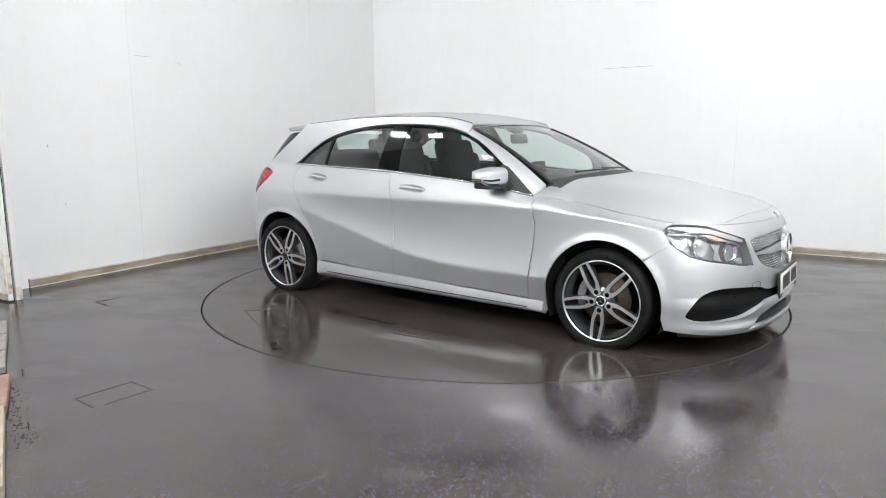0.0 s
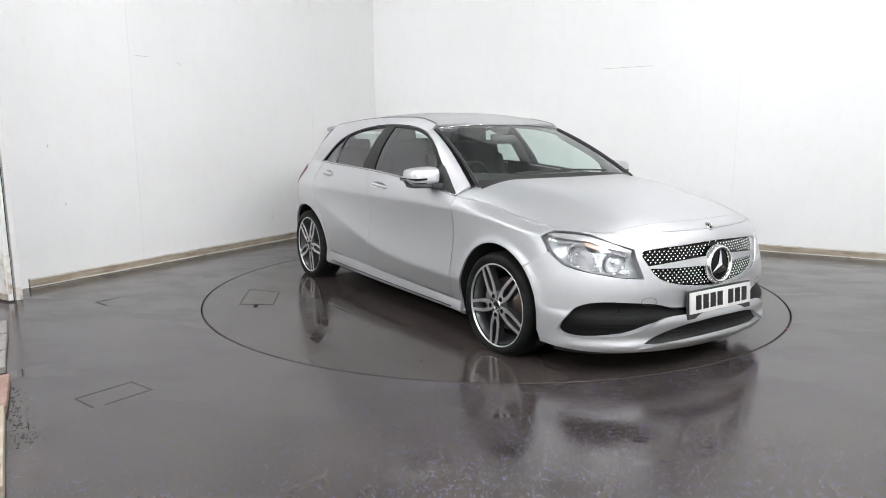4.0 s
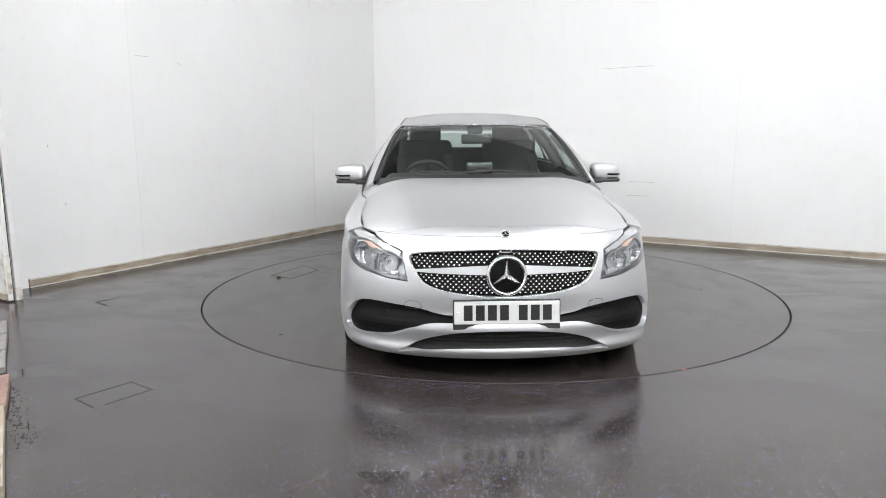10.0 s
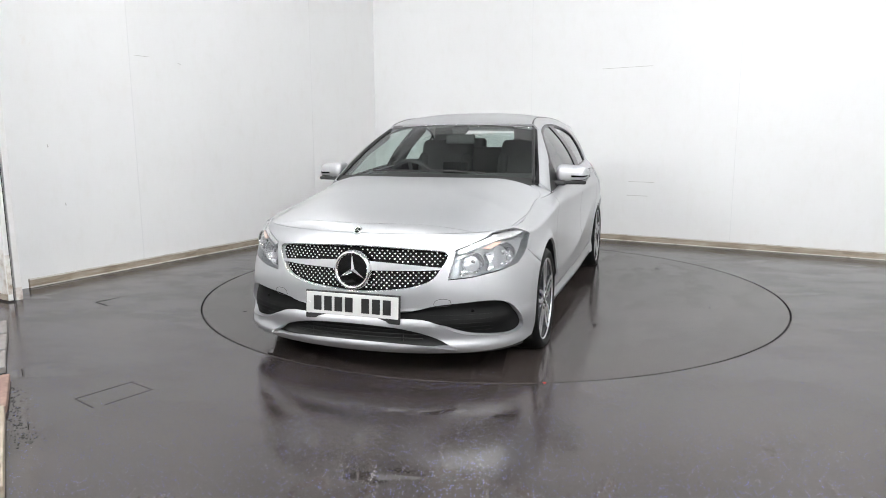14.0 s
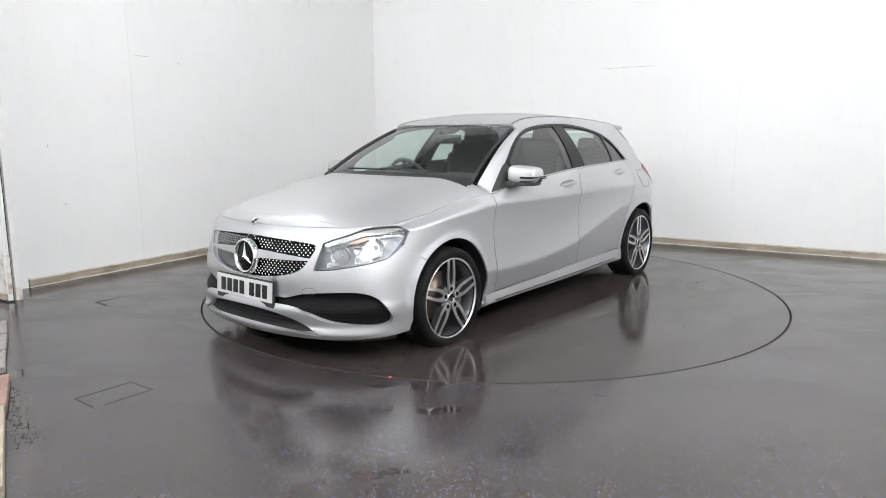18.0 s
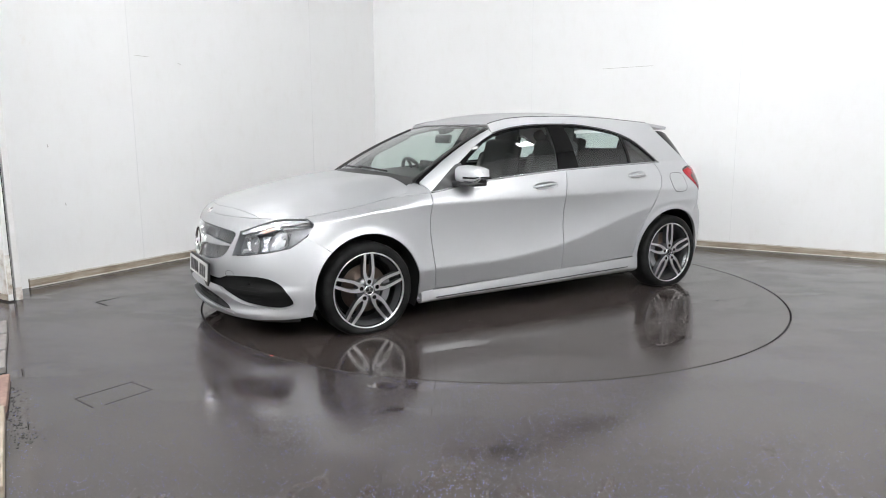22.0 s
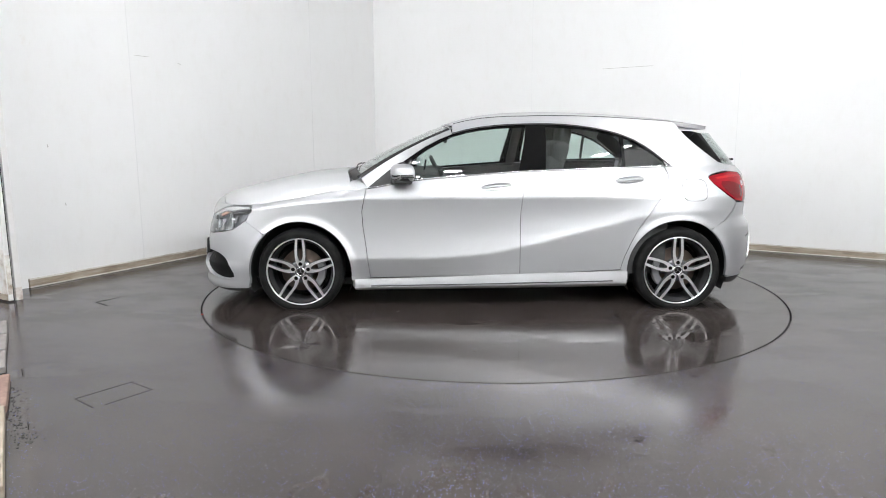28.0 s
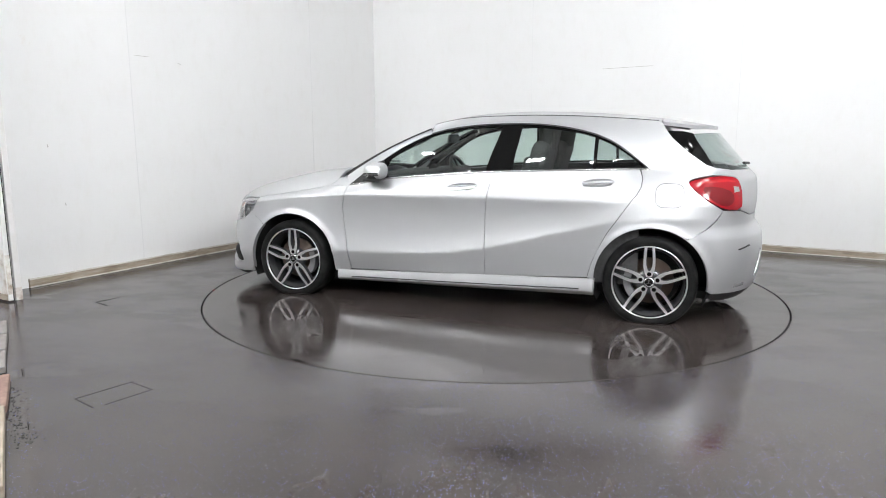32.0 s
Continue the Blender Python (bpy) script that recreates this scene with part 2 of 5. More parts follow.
def build_fill_panels():
    """Tilted fill panels on posts, added unseen along the two walls behind the camera."""
    base = None
    aim = Vector((2.4, -2.2, 1.2))
    # added fill light for the walls and the car's upright sides
    for x, y in ((0.6, 9.0), (2.2, 9.1), (7.3, 8.4), (7.3, 6.6), (7.3, 4.8)):
        to = aim - Vector((x, -y, 3.3))
        m = ROOM @ pose(x, -y, 0, 0, 0, math.degrees(math.atan2(-to.x, to.y)))
        if base is None:
            base = thing("fill_panel", "unseen square fill panel on a post, added to brighten walls and car", "light panel", m, "light panels")
            tilt = pose(0, 0, 3.3, 74, 0, 0)
            bm = bmesh.new()
            for k in range(4):
                add_box(bm, (0.66, 0.03, 0.05), tilt @ pose(0, 0, 0, 0, 0, 90 * k) @ pose(0, 0.315, -0.02), 0.004)
            part("frame", bm, LAMP_FRAME, base)
            part("back_plate", box((0.60, 0.60, 0.006), tilt @ pose(0, 0, 0.0)), LAMP_FRAME, base)
            part("diffuser", box((0.60, 0.60, 0.012), tilt @ pose(0, 0, -0.030)), DIFFUSER_FILL, base)
            part("post", tube([(0, -0.05, 0.0), (0, -0.05, 3.3)], 0.018, 8), LAMP_FRAME, base)
            part("foot", lathe([(0.0, 0.02), (0.15, 0.018), (0.16, 0.0)], 20, pose(0, -0.05, 0)), LAMP_FRAME, base)
        else:
            copy_thing(base, m)


build_room()
build_lights()
build_fill_panels()


# ---------------------------------------------------------------- the car's surfaces
# Car space: x forward, y to its left, z up, origin on the ground midway between the axles.
def curve(*pts):
    """A smooth function through (x, value) points, flat-ended outside them."""
    p = sorted(pts)
    X = np.array([a for a, _ in p], float)
    V = np.array([b for _, b in p], float)
    d = np.diff(V) / np.diff(X)
    T = np.zeros(len(X))
    for i in range(1, len(X) - 1):
        if d[i - 1] * d[i] > 0:
            w1, w2 = 2 * (X[i + 1] - X[i]) + (X[i] - X[i - 1]), (X[i + 1] - X[i]) + 2 * (X[i] - X[i - 1])
            T[i] = (w1 + w2) / (w1 / d[i - 1] + w2 / d[i])
    T[0], T[-1] = d[0], d[-1]

    def f(q):
        q = np.asarray(q, float)
        i = np.clip(np.searchsorted(X, q) - 1, 0, len(X) - 2)
        h = X[i + 1] - X[i]
        s = np.clip((q - X[i]) / h, 0, 1)
        out = (2 * s**3 - 3 * s**2 + 1) * V[i] + (s**3 - 2 * s**2 + s) * h * T[i] + (3 * s**2 - 2 * s**3) * V[i + 1] + (s**3 - s**2) * h * T[i + 1]
        return out + np.where(q < X[0], (q - X[0]) * T[0], 0) + np.where(q > X[-1], (q - X[-1]) * T[-1], 0)

    return f


WHEEL_X, HUB_Z, ARCH_R = 1.3495, 0.275, 0.362
Z_SILL = 0.225
z_drop = curve((2.3, 0.36), (0.87, 0.366), (0.47, 0.370), (0.06, 0.397), (-0.22, 0.445), (-0.54, 0.525), (-0.86, 0.608), (-1.14, 0.672), (-1.5, 0.70), (-2.2, 0.70))
z_crease = curve((2.3, 0.70), (1.75, 0.722), (1.3, 0.775), (0.86, 0.797), (0.26, 0.795), (-0.93, 0.797), (-1.4, 0.80), (-2.2, 0.80))
z_belt = curve((2.2, 0.745), (1.75, 0.748), (1.39, 0.797), (1.12, 0.842), (1.0, 0.858), (0.86, 0.868), (0.54, 0.921), (0.26, 0.946), (-0.27, 0.983), (-0.9, 1.003), (-1.3, 1.010), (-2.2, 1.010))
y_crease = curve((2.3, 0.875), (1.35, 0.868), (0.86, 0.860), (0.3, 0.868), (-0.3, 0.870), (-0.9, 0.870), (-1.35, 0.872), (-1.7, 0.872), (-2.3, 0.865))
y_belt = curve((2.3, 0.84), (1.85, 0.80), (1.7, 0.765), (1.39, 0.742), (1.12, 0.745), (1.0, 0.785), (0.86, 0.797), (0.3, 0.812), (-0.27, 0.815), (-0.9, 0.785), (-1.3, 0.735), (-1.5, 0.735), (-2.2, 0.74))
y_drop = curve((2.3, 0.885), (1.35, 0.876), (0.86, 0.862), (0.3, 0.868), (-0.3, 0.872), (-0.9, 0.874), (-1.35, 0.892), (-1.7, 0.880), (-2.3, 0.87))
y_low = curve((2.3, 0.875), (1.35, 0.865), (0.86, 0.823), (-0.22, 0.843), (-0.95, 0.845), (-1.35, 0.862), (-2.3, 0.85))
dip = curve((2.3, 0.0), (1.2, 0.004), (0.86, 0.014), (0.2, 0.018), (-0.4, 0.014), (-0.9, 0.006), (-1.2, 0.0), (-2.2, 0.0))
lean = curve((1.0, 0.62), (0.28, 0.63), (-0.34, 0.70), (-0.9, 0.62), (-1.37, 0.54), (-2.2, 0.50))

x_front = curve((0.10, 2.10), (0.12, 2.165), (0.14, 2.19), (0.17, 2.210), (0.21, 2.198), (0.285, 2.222), (0.315, 2.214), (0.36, 2.182), (0.45, 2.187), (0.56, 2.175), (0.66, 2.155), (0.74, 2.115), (0.80, 2.02), (0.86, 1.85))
n_front = curve((0.15, 4.7), (0.25, 4.6), (0.5, 4.0), (0.75, 3.1), (0.9, 3.0))
x_rear = curve((0.12, -1.95), (0.18, -2.03), (0.30, -2.075), (0.45, -2.085), (0.56, -2.075), (0.66, -2.02), (0.80, -2.03), (0.93, -2.02), (1.0, -1.965), (1.1, -1.885), (1.2, -1.80), (1.28, -1.735), (1.34, -1.68))
XS_F, XS_R, N_REAR = 1.25, -1.15, 4.6


def flank(x, z):
    """Half width of the body's flanks, before the ends round off."""
    zb, zc, zd = z_belt(x), z_crease(x), z_drop(x)
    yb, yc, yd, yl = y_belt(x), y_crease(x), y_drop(x), y_low(x)

    def raw(z):
        up = yc + (yb - yc) * ((z - zc) / (zb - zc)) + 0.010 * np.clip((z - zc) / (zb - zc), 0, 1) * np.clip((zb - z) / (zb - zc), 0, 1) * 4
        g = np.clip(z - zb, 0, 1)
        glass = yb - lean(x) * g - 0.17 * g * g + 0.024 * np.sin(np.clip(g / 0.36, 0, 1) * math.pi)
        q = np.clip((z - zd) / np.maximum(zc - zd, 0.03), 0, 1)
        mid = yd + (yc - yd) * q - dip(x) * 4 * q * (1 - q)
        r = (zd - z) / (zd - Z_SILL)
        low = yd + (yl - yd) * np.clip(r, 0, 2) ** 1.1
        return np.where(z > zb, glass, np.where(z > zc, up, np.where(z > zd, mid, low)))

    out = 0
    for d, w in ((-0.014, 0.15), (-0.007, 0.22), (0.0, 0.26), (0.007, 0.22), (0.014, 0.15)):
        out = out + w * raw(z + d)
    # lips round the wheel arches
    for cx in (WHEEL_X, -WHEEL_X):
        r = np.hypot(x - cx, z - HUB_Z)
        out = out + 0.012 * np.exp(-((r - ARCH_R) / 0.030) ** 2) * np.where(z > 0.1, 1, 0)
    return out


def end_gap(x, y, z):
    """Below 0 inside the body's plan outline at height z, above 0 outside."""
    W = flank(x, z)
    f = np.clip((x - XS_F) / (np.maximum(x_front(z), 1.8) - XS_F), 0, 3) ** np.maximum(n_front(z), 2.0)
    r = np.clip((XS_R - x) / (XS_R - x_rear(z)), 0, 3) ** N_REAR
    return (y / W) ** 2 + f + r - 1


def side(x, z):
    """Half width of the shell at (x, z)."""
    f = np.clip((x - XS_F) / (np.maximum(x_front(z), 1.8) - XS_F), 0, 1) ** np.maximum(n_front(z), 2.0)
    r = np.clip((XS_R - x) / (XS_R - x_rear(z)), 0, 1) ** N_REAR
    return flank(x, z) * np.sqrt(np.clip(1 - f - r, 0, 1))


def round_end(a, z, c):
    """The shell where the ray at angle a (degrees from the nose or tail, round the point x = c) leaves it."""
    a, z = np.radians(np.asarray(a, float)), np.asarray(z, float)
    sx = 1 if c > 0 else -1
    lo, hi = np.zeros(np.broadcast(a, z).shape), np.full(np.broadcast(a, z).shape, 1.6)
    for _ in range(34):
        mid = (lo + hi) / 2
        out = end_gap(c + sx * mid * np.cos(a), mid * np.sin(a), z) > 0
        lo, hi = np.where(out, lo, mid), np.where(out, mid, hi)
    return np.stack([c + sx * lo * np.cos(a), lo * np.sin(a), z + 0 * lo], -1)


C_F, C_R = 1.10, -1.10


def on_side(u, v):
    return np.stack([u, side(u, v), v + 0 * u], -1)


def on_nose(u, v):
    return round_end(u, v, C_F)


def on_tail(u, v):
    return round_end(u, v, C_R)


# bonnet, windscreen, roof
z_bonnet = curve((2.1135, 0.742), (2.10, 0.757), (1.99, 0.806), (1.85, 0.846), (1.62, 0.900), (1.39, 0.941), (1.14, 0.962), (0.9, 0.975))
Z_NOSE = 0.742                     # height at which the bonnet's skin meets the shell of the nose
seam_z = curve((1.75, 0.742), (1.7, 0.749), (1.39, 0.795), (1.12, 0.842), (1.0, 0.858), (0.86, 0.868))


def bonnet_half(u):
    return np.where(u > 1.745, side(u, Z_NOSE + 0 * u), side(u, seam_z(u)) - 0.004)


def bonnet_drop(u):
    return z_bonnet(u) - np.where(u > 1.75, Z_NOSE, seam_z(u))


z_roof = curve((0.45, 1.262), (0.33, 1.311), (0.18, 1.356), (0.02, 1.388), (-0.2, 1.408), (-0.43, 1.413), (-0.65, 1.409), (-0.88, 1.398), (-1.1, 1.381), (-1.33, 1.357), (-1.515, 1.330), (-1.75, 1.288))


def on_bonnet(u, v):
    """u: x; v: -1 to 1 across."""
    y = v * bonnet_half(u)
    crest = 0.005 * np.exp(-((np.abs(v) - 0.66) / 0.12) ** 2) * np.clip((2.1 - u) / 0.4, 0, 1)
    return np.stack([u, y, z_bonnet(u) - bonnet_drop(u) * np.abs(v) ** (3.0 + 2.5 * np.clip((1.55 - u) / 0.55, 0, 1)) + crest], -1)


roof_drop = curve((0.45, 0.020), (0.27, 0.022), (-0.3, 0.040), (-1.0, 0.036), (-1.37, 0.028), (-1.75, 0.026))


def roof_half(u):
    return flank(u, z_roof(u) - roof_drop(u))


def on_roof(u, v):
    return np.stack([u, v * roof_half(u), z_roof(u) - roof_drop(u) * np.abs(v) ** 2.8], -1)


def on_screen(u, v):
    """Windscreen; u: 0 at the cowl, 1 at the roof; v: -1 to 1 across."""
    v2 = v * v
    x0, x1 = 1.03 - 0.10 * v2, 0.335 - 0.062 * v2
    y0, y1 = 0.70 * v, 0.568 * v
    z0, z1 = 0.975 - 0.03 * v2, 1.309 - 0.028 * v2 ** 1.2
    bow = 0.022 * 4 * u * (1 - u)
    return np.stack([x0 + (x1 - x0) * u + 0.45 * bow, y0 + (y1 - y0) * u, z0 + (z1 - z0) * u + 0.85 * bow], -1)


# ---------------------------------------------------------------- panels cut from the surfaces
from mathutils.geometry import delaunay_2d_cdt


def resample(points, step, closed=True):
    """Points along a polyline of (u, v), no further apart than step (du, dv)."""
    out = []
    n = len(points)
    for i in range(n if closed else n - 1):
        a, b = np.array(points[i], float), np.array(points[(i + 1) % n], float)
        k = max(1, int(math.ceil(max(abs(b[0] - a[0]) / step[0], abs(b[1] - a[1]) / step[1]))))
        out += [tuple(a + (b - a) * j / k) for j in range(k)]
    return out if closed else out + [tuple(points[-1])]


def rounded(points, times=2, keep=()):
    """Softens a closed outline's corners (corner cutting); points whose index is in keep stay."""
    pts = [(np.array(p, float), i in keep) for i, p in enumerate(points)]
    for _ in range(times):
        out = []
        for i, (p, k) in enumerate(pts):
            a, b = pts[i - 1][0], pts[(i + 1) % len(pts)][0]
            if k:
                out.append((p, True))
            else:
                out += [(p + (a - p) * 0.25, False), (p + (b - p) * 0.25, False)]
        pts = out
    return [tuple(p) for p, _ in pts]


def inside(poly, q):
    """Which of the points q lie in the polygon."""
    P = np.array(poly)
    x, y = q[:, 0], q[:, 1]
    hit = np.zeros(len(q), bool)
    j = len(P) - 1
    for i in range(len(P)):
        a, b = P[i], P[j]
        if a[1] != b[1]:
            hit ^= ((a[1] > y) != (b[1] > y)) & (x < (b[0] - a[0]) * (y - a[1]) / (b[1] - a[1]) + a[0])
        j = i
    return hit


def shrink(poly, d, scale):
    """Moves an outline inwards by d metres; scale: metres per unit of u and v."""
    P = np.array(poly) * scale
    area = 0.5 * np.sum(P[:, 0] * np.roll(P[:, 1], -1) - np.roll(P[:, 0], -1) * P[:, 1])
    e = np.roll(P, -1, 0) - np.roll(P, 1, 0)
    n = np.stack([-e[:, 1], e[:, 0]], 1) / np.maximum(np.linalg.norm(e, axis=1), 1e-9)[:, None] * np.sign(area)
    return [tuple(p) for p in (P + n * d) / scale]


def flip(me):
    """The mirror image of a mesh across the car's middle."""
    other = me.copy()
    n = len(other.vertices)
    co = np.empty(n * 3)
    other.vertices.foreach_get("co", co)
    co[1::3] *= -1
    other.vertices.foreach_set("co", co)
    other.flip_normals()
    return other


def surface_mesh(name, fn, u, v, tris, eps, off=0.0, rims=(), depth=0.0, inward=None):
    """A mesh of the surface fn at the points (u, v) with exact shading normals, and a folded edge along the rims."""
    u, v = np.asarray(u, float), np.asarray(v, float)
    p = fn(u, v)
    du = fn(u + eps[0], v) - fn(u - eps[0], v)
    dv = fn(u, v + eps[1]) - fn(u, v - eps[1])
    n = np.cross(du, dv)
    n /= np.maximum(np.linalg.norm(n, axis=1), 1e-12)[:, None]
    centre = np.array(inward if inward is not None else (0, 0, 0.6))
    n *= np.sign(np.median(np.sum(n * (p - centre), 1)) or 1)
    p = p + n * off
    tris = np.array(tris)
    a, b, c = p[tris[:, 0]], p[tris[:, 1]], p[tris[:, 2]]
    turn = np.sum(np.cross(b - a, c - a) * n[tris[:, 0]], 1) < 0
    tris[turn] = tris[turn][:, ::-1]
    verts, faces = list(map(tuple, p)), [tuple(t) for t in tris]
    normals = list(map(tuple, n))
    for rim in rims:
        k = len(verts)
        m = len(rim)
        for i in rim:
            verts.append(tuple(p[i] - n[i] * 0.0003))
            normals.append((0, 0, 0))
        for i in rim:
            verts.append(tuple(p[i] - n[i] * depth))
            normals.append((0, 0, 0))
        for i in range(m):
            j = (i + 1) % m
            faces.append((k + i, k + j, k + m + j, k + m + i))
    me = bpy.data.meshes.new(name)
    me.from_pydata(verts, [], faces)
    me.update()
    me.polygons.foreach_set("use_smooth", [True] * len(me.polygons))
    me.normals_split_custom_set_from_vertices(normals)
    return me


def panel_mesh(name, outline, fn, step, eps, scale=(1, 1), holes=(), off=0.0, depth=0.012, gap=0.0022, inward=None):
    rings = [resample(outline, step)]
    if gap:
        rings[0] = shrink(rings[0], gap, scale)
    rings += [shrink(resample(h, (step[0] * 0.7, step[1] * 0.7)), -gap * 0.3, scale) for h in holes]
    P = np.array(rings[0])
    lo, hi = P.min(0), P.max(0)
    gu = np.arange(lo[0] + step[0] * 0.5, hi[0], step[0])
    gv = np.arange(lo[1] + step[1] * 0.5, hi[1], step[1])
    q = np.array([(a, b) for a in gu for b in gv])
    keep = inside(rings[0], q)
    for h in rings[1:]:
        keep &= ~inside(h, q)
    q = q[keep]
    s = np.array([1 / step[0], 1 / step[1]])
    edge = np.concatenate([np.array(r) for r in rings]) * s
    if len(q):
        d = np.array([np.min(np.sum((edge - a) ** 2, 1)) for a in q * s])
        q = q[d > 0.2]
    pts, con = [], []
    for r in rings:
        k = len(pts)
        pts += [Vector((a * s[0], b * s[1])) for a, b in r]
        con += [(k + i, k + (i + 1) % len(r)) for i in range(len(r))]
    pts += [Vector((a * s[0], b * s[1])) for a, b in q]
    V, _, F, OV, _, _ = delaunay_2d_cdt(pts, con, [], 0, 1e-5)
    xy = np.array([(a.x / s[0], a.y / s[1]) for a in V])
    T = np.array([f[:3] for f in F])
    mid = xy[T].mean(1)
    good = inside(rings[0], mid)
    for h in rings[1:]:
        good &= ~inside(h, mid)
    back = {}
    for i, o in enumerate(OV):
        for j in o:
            back[j] = i
    rims, k = [], 0
    for r in rings:
        rims.append([back[k + i] for i in range(len(r)) if k + i in back])
        k += len(r)
    return surface_mesh(name, fn, xy[:, 0], xy[:, 1], T[good], eps, off, rims if depth else (), depth, inward)


def grid_mesh(name, fn, us, vs, eps, off=0.0, depth=0.0, inward=None):
    """A mesh of fn over a whole rectangle of (u, v)."""
    U, V = np.meshgrid(us, vs, indexing="ij")
    n, m = U.shape
    tris = []
    for i in range(n - 1):
        for j in range(m - 1):
            a, b, c, d = i * m + j, (i + 1) * m + j, (i + 1) * m + j + 1, i * m + j + 1
            tris += [(a, b, c), (a, c, d)]
    rim = [i * m for i in range(n)] + [(n - 1) * m + j for j in range(1, m)] + [i * m + m - 1 for i in range(n - 2, -1, -1)] + [j for j in range(m - 2, 0, -1)]
    return surface_mesh(name, fn, U.ravel(), V.ravel(), tris, eps, off, [rim] if depth else (), depth, inward)


SIDE = dict(fn=on_side, step=(0.03, 0.009), eps=(0.002, 0.0015), inward=(0, 0, 0.6))
NOSE = dict(fn=on_nose, step=(1.6, 0.014), eps=(0.15, 0.0015), scale=(0.018, 1), inward=(1.1, 0, 0.5))
TAIL = dict(fn=on_tail, step=(1.6, 0.016), eps=(0.15, 0.0015), scale=(0.017, 1), inward=(-1.1, 0, 0.6))


def both(name, me, mat, parent, label=""):
    """The mesh on the car's left and its mirror image on the right. Returns both objects."""
    a = part_mesh(name, me, mat, parent, label)
    other = flip(me)
    b = new(name, other)
    b.parent = parent
    if label:
        tagged(b, label)
    return a, b


def both_under(name, me, mat, parents, label=""):
    a = part_mesh(name, me, mat, parents[0], label)
    b = new(name, flip(me))
    b.parent = parents[1]
    if label:
        tagged(b, label)
    return a, b


def mirrored(outline):
    """A closed symmetric outline from its half with angles from 0 upwards, ends on the middle."""
    return list(outline) + [(-a, z) for a, z in outline[::-1] if abs(a) > 1e-6]


def arc(cx, a0, a1, n=26, r=ARCH_R):
    """Points round a wheel arch, in degrees from straight ahead."""
    return [(cx + r * math.cos(math.radians(a)), HUB_Z + r * math.sin(math.radians(a))) for a in np.linspace(a0, a1, n)]


def nose_uv(x, z):
    return (math.degrees(math.atan2(float(side(x, z)), x - C_F)), z)


def tail_uv(x, z):
    return (math.degrees(math.atan2(float(side(x, z)), C_R - x)), z)


# ---------------------------------------------------------------- car materials
def silver_paint():
    m = material("silver_paint", (0.54, 0.55, 0.56), 0.46, 0.80, Coat_Weight=0.4, Coat_Roughness=0.06)
    tc = m.node_tree.nodes.new("ShaderNodeTexCoord")
    fl = nd(m, "ShaderNodeTexVoronoi", Scale=900.0)
    link(m, tc.outputs["Object"], fl.inputs["Vector"])
    c = ramp(m, fl.outputs["Color"], [(0.0, (0.505, 0.512, 0.524)), (1.0, (0.580, 0.587, 0.600))])
    link(m, c, bsdf(m).inputs["Base Color"])
    link(m, ramp(m, noise_tex(m, 3.0, 5), [(0.3, grey(0.44)), (0.7, grey(0.49))]), bsdf(m).inputs["Roughness"])
    return m


def black_plastic(name="black_plastic", v=0.018, rough=0.5):
    m = material(name, grey(v), rough)
    bump(m, noise_tex(m, 300, 2), 0.15, 0.0006)
    return m


def rubber():
    m = material("tyre_rubber", (0.022, 0.021, 0.021), 0.55, Specular_IOR_Level=0.06)
    link(m, ramp(m, noise_tex(m, 9, 6, 0.6), [(0.35, grey(0.008)), (0.7, grey(0.018))]), bsdf(m).inputs["Base Color"])
    link(m, ramp(m, noise_tex(m, 5, 5, 0.6), [(0.35, grey(0.35)), (0.7, grey(0.6))]), bsdf(m).inputs["Roughness"])
    return m


def glass(name, tint, gloss=0.02):
    """Thin tinted pane: clear to what is behind it, mirror-like by angle."""
    m = bpy.data.materials.new(name)
    m.use_nodes = True
    t = m.node_tree.nodes
    t.remove(t["Principled BSDF"])
    clear = nd(m, "ShaderNodeBsdfTransparent", Color=(*tint, 1))
    shine = nd(m, "ShaderNodeBsdfGlossy", Color=(1, 1, 1, 1), Roughness=gloss)
    face = nd(m, "ShaderNodeLayerWeight", Blend=0.5)
    steep = t.new("ShaderNodeMath")
    steep.operation, steep.inputs[1].default_value = "POWER", 5.0
    link(m, face.outputs["Facing"], steep.inputs[0])
    fres = t.new("ShaderNodeMath")
    fres.operation, fres.inputs[1].default_value, fres.inputs[2].default_value = "MULTIPLY_ADD", 0.88, 0.085
    link(m, steep.outputs[0], fres.inputs[0])
    mix = t.new("ShaderNodeMixShader")
    link(m, fres.outputs[0], mix.inputs[0])
    link(m, clear.outputs[0], mix.inputs[1])
    link(m, shine.outputs[0], mix.inputs[2])
    link(m, mix.outputs[0], t["Material Output"].inputs["Surface"])
    return m


def fabric(name, v):
    m = material(name, grey(v), 0.85)
    bump(m, noise_tex(m, 400, 2), 0.3, 0.001)
    link(m, ramp(m, noise_tex(m, 30, 4), [(0.3, grey(v * 0.8)), (0.7, grey(v * 1.25))]), bsdf(m).inputs["Base Color"])
    return m


SILVER = silver_paint()
BLACK = black_plastic()
FOG_BLACK = black_plastic("satin_black", 0.006, 0.55)
bsdf(FOG_BLACK).inputs["Specular IOR Level"].default_value = 0.10
BLACK_GLOSS = material("gloss_black", grey(0.004), 0.06, Specular_IOR_Level=0.18)
# near-black for recessed parts, with their shade put into the colour
BLACK_DEEP = material("shadowed_black", grey(0.006), 0.7)
UNDER = material("underbody", grey(0.010), 0.8)
WAIST = material("dull_chrome", grey(0.66), 0.26, 1.0)
CHROME = material("chrome", grey(0.82), 0.10, 1.0)
SATIN = material("satin_metal", (0.74, 0.75, 0.76), 0.26, 1.0)
RIM_CUT = material("machined_alloy", (0.80, 0.80, 0.81), 0.30, 1.0)
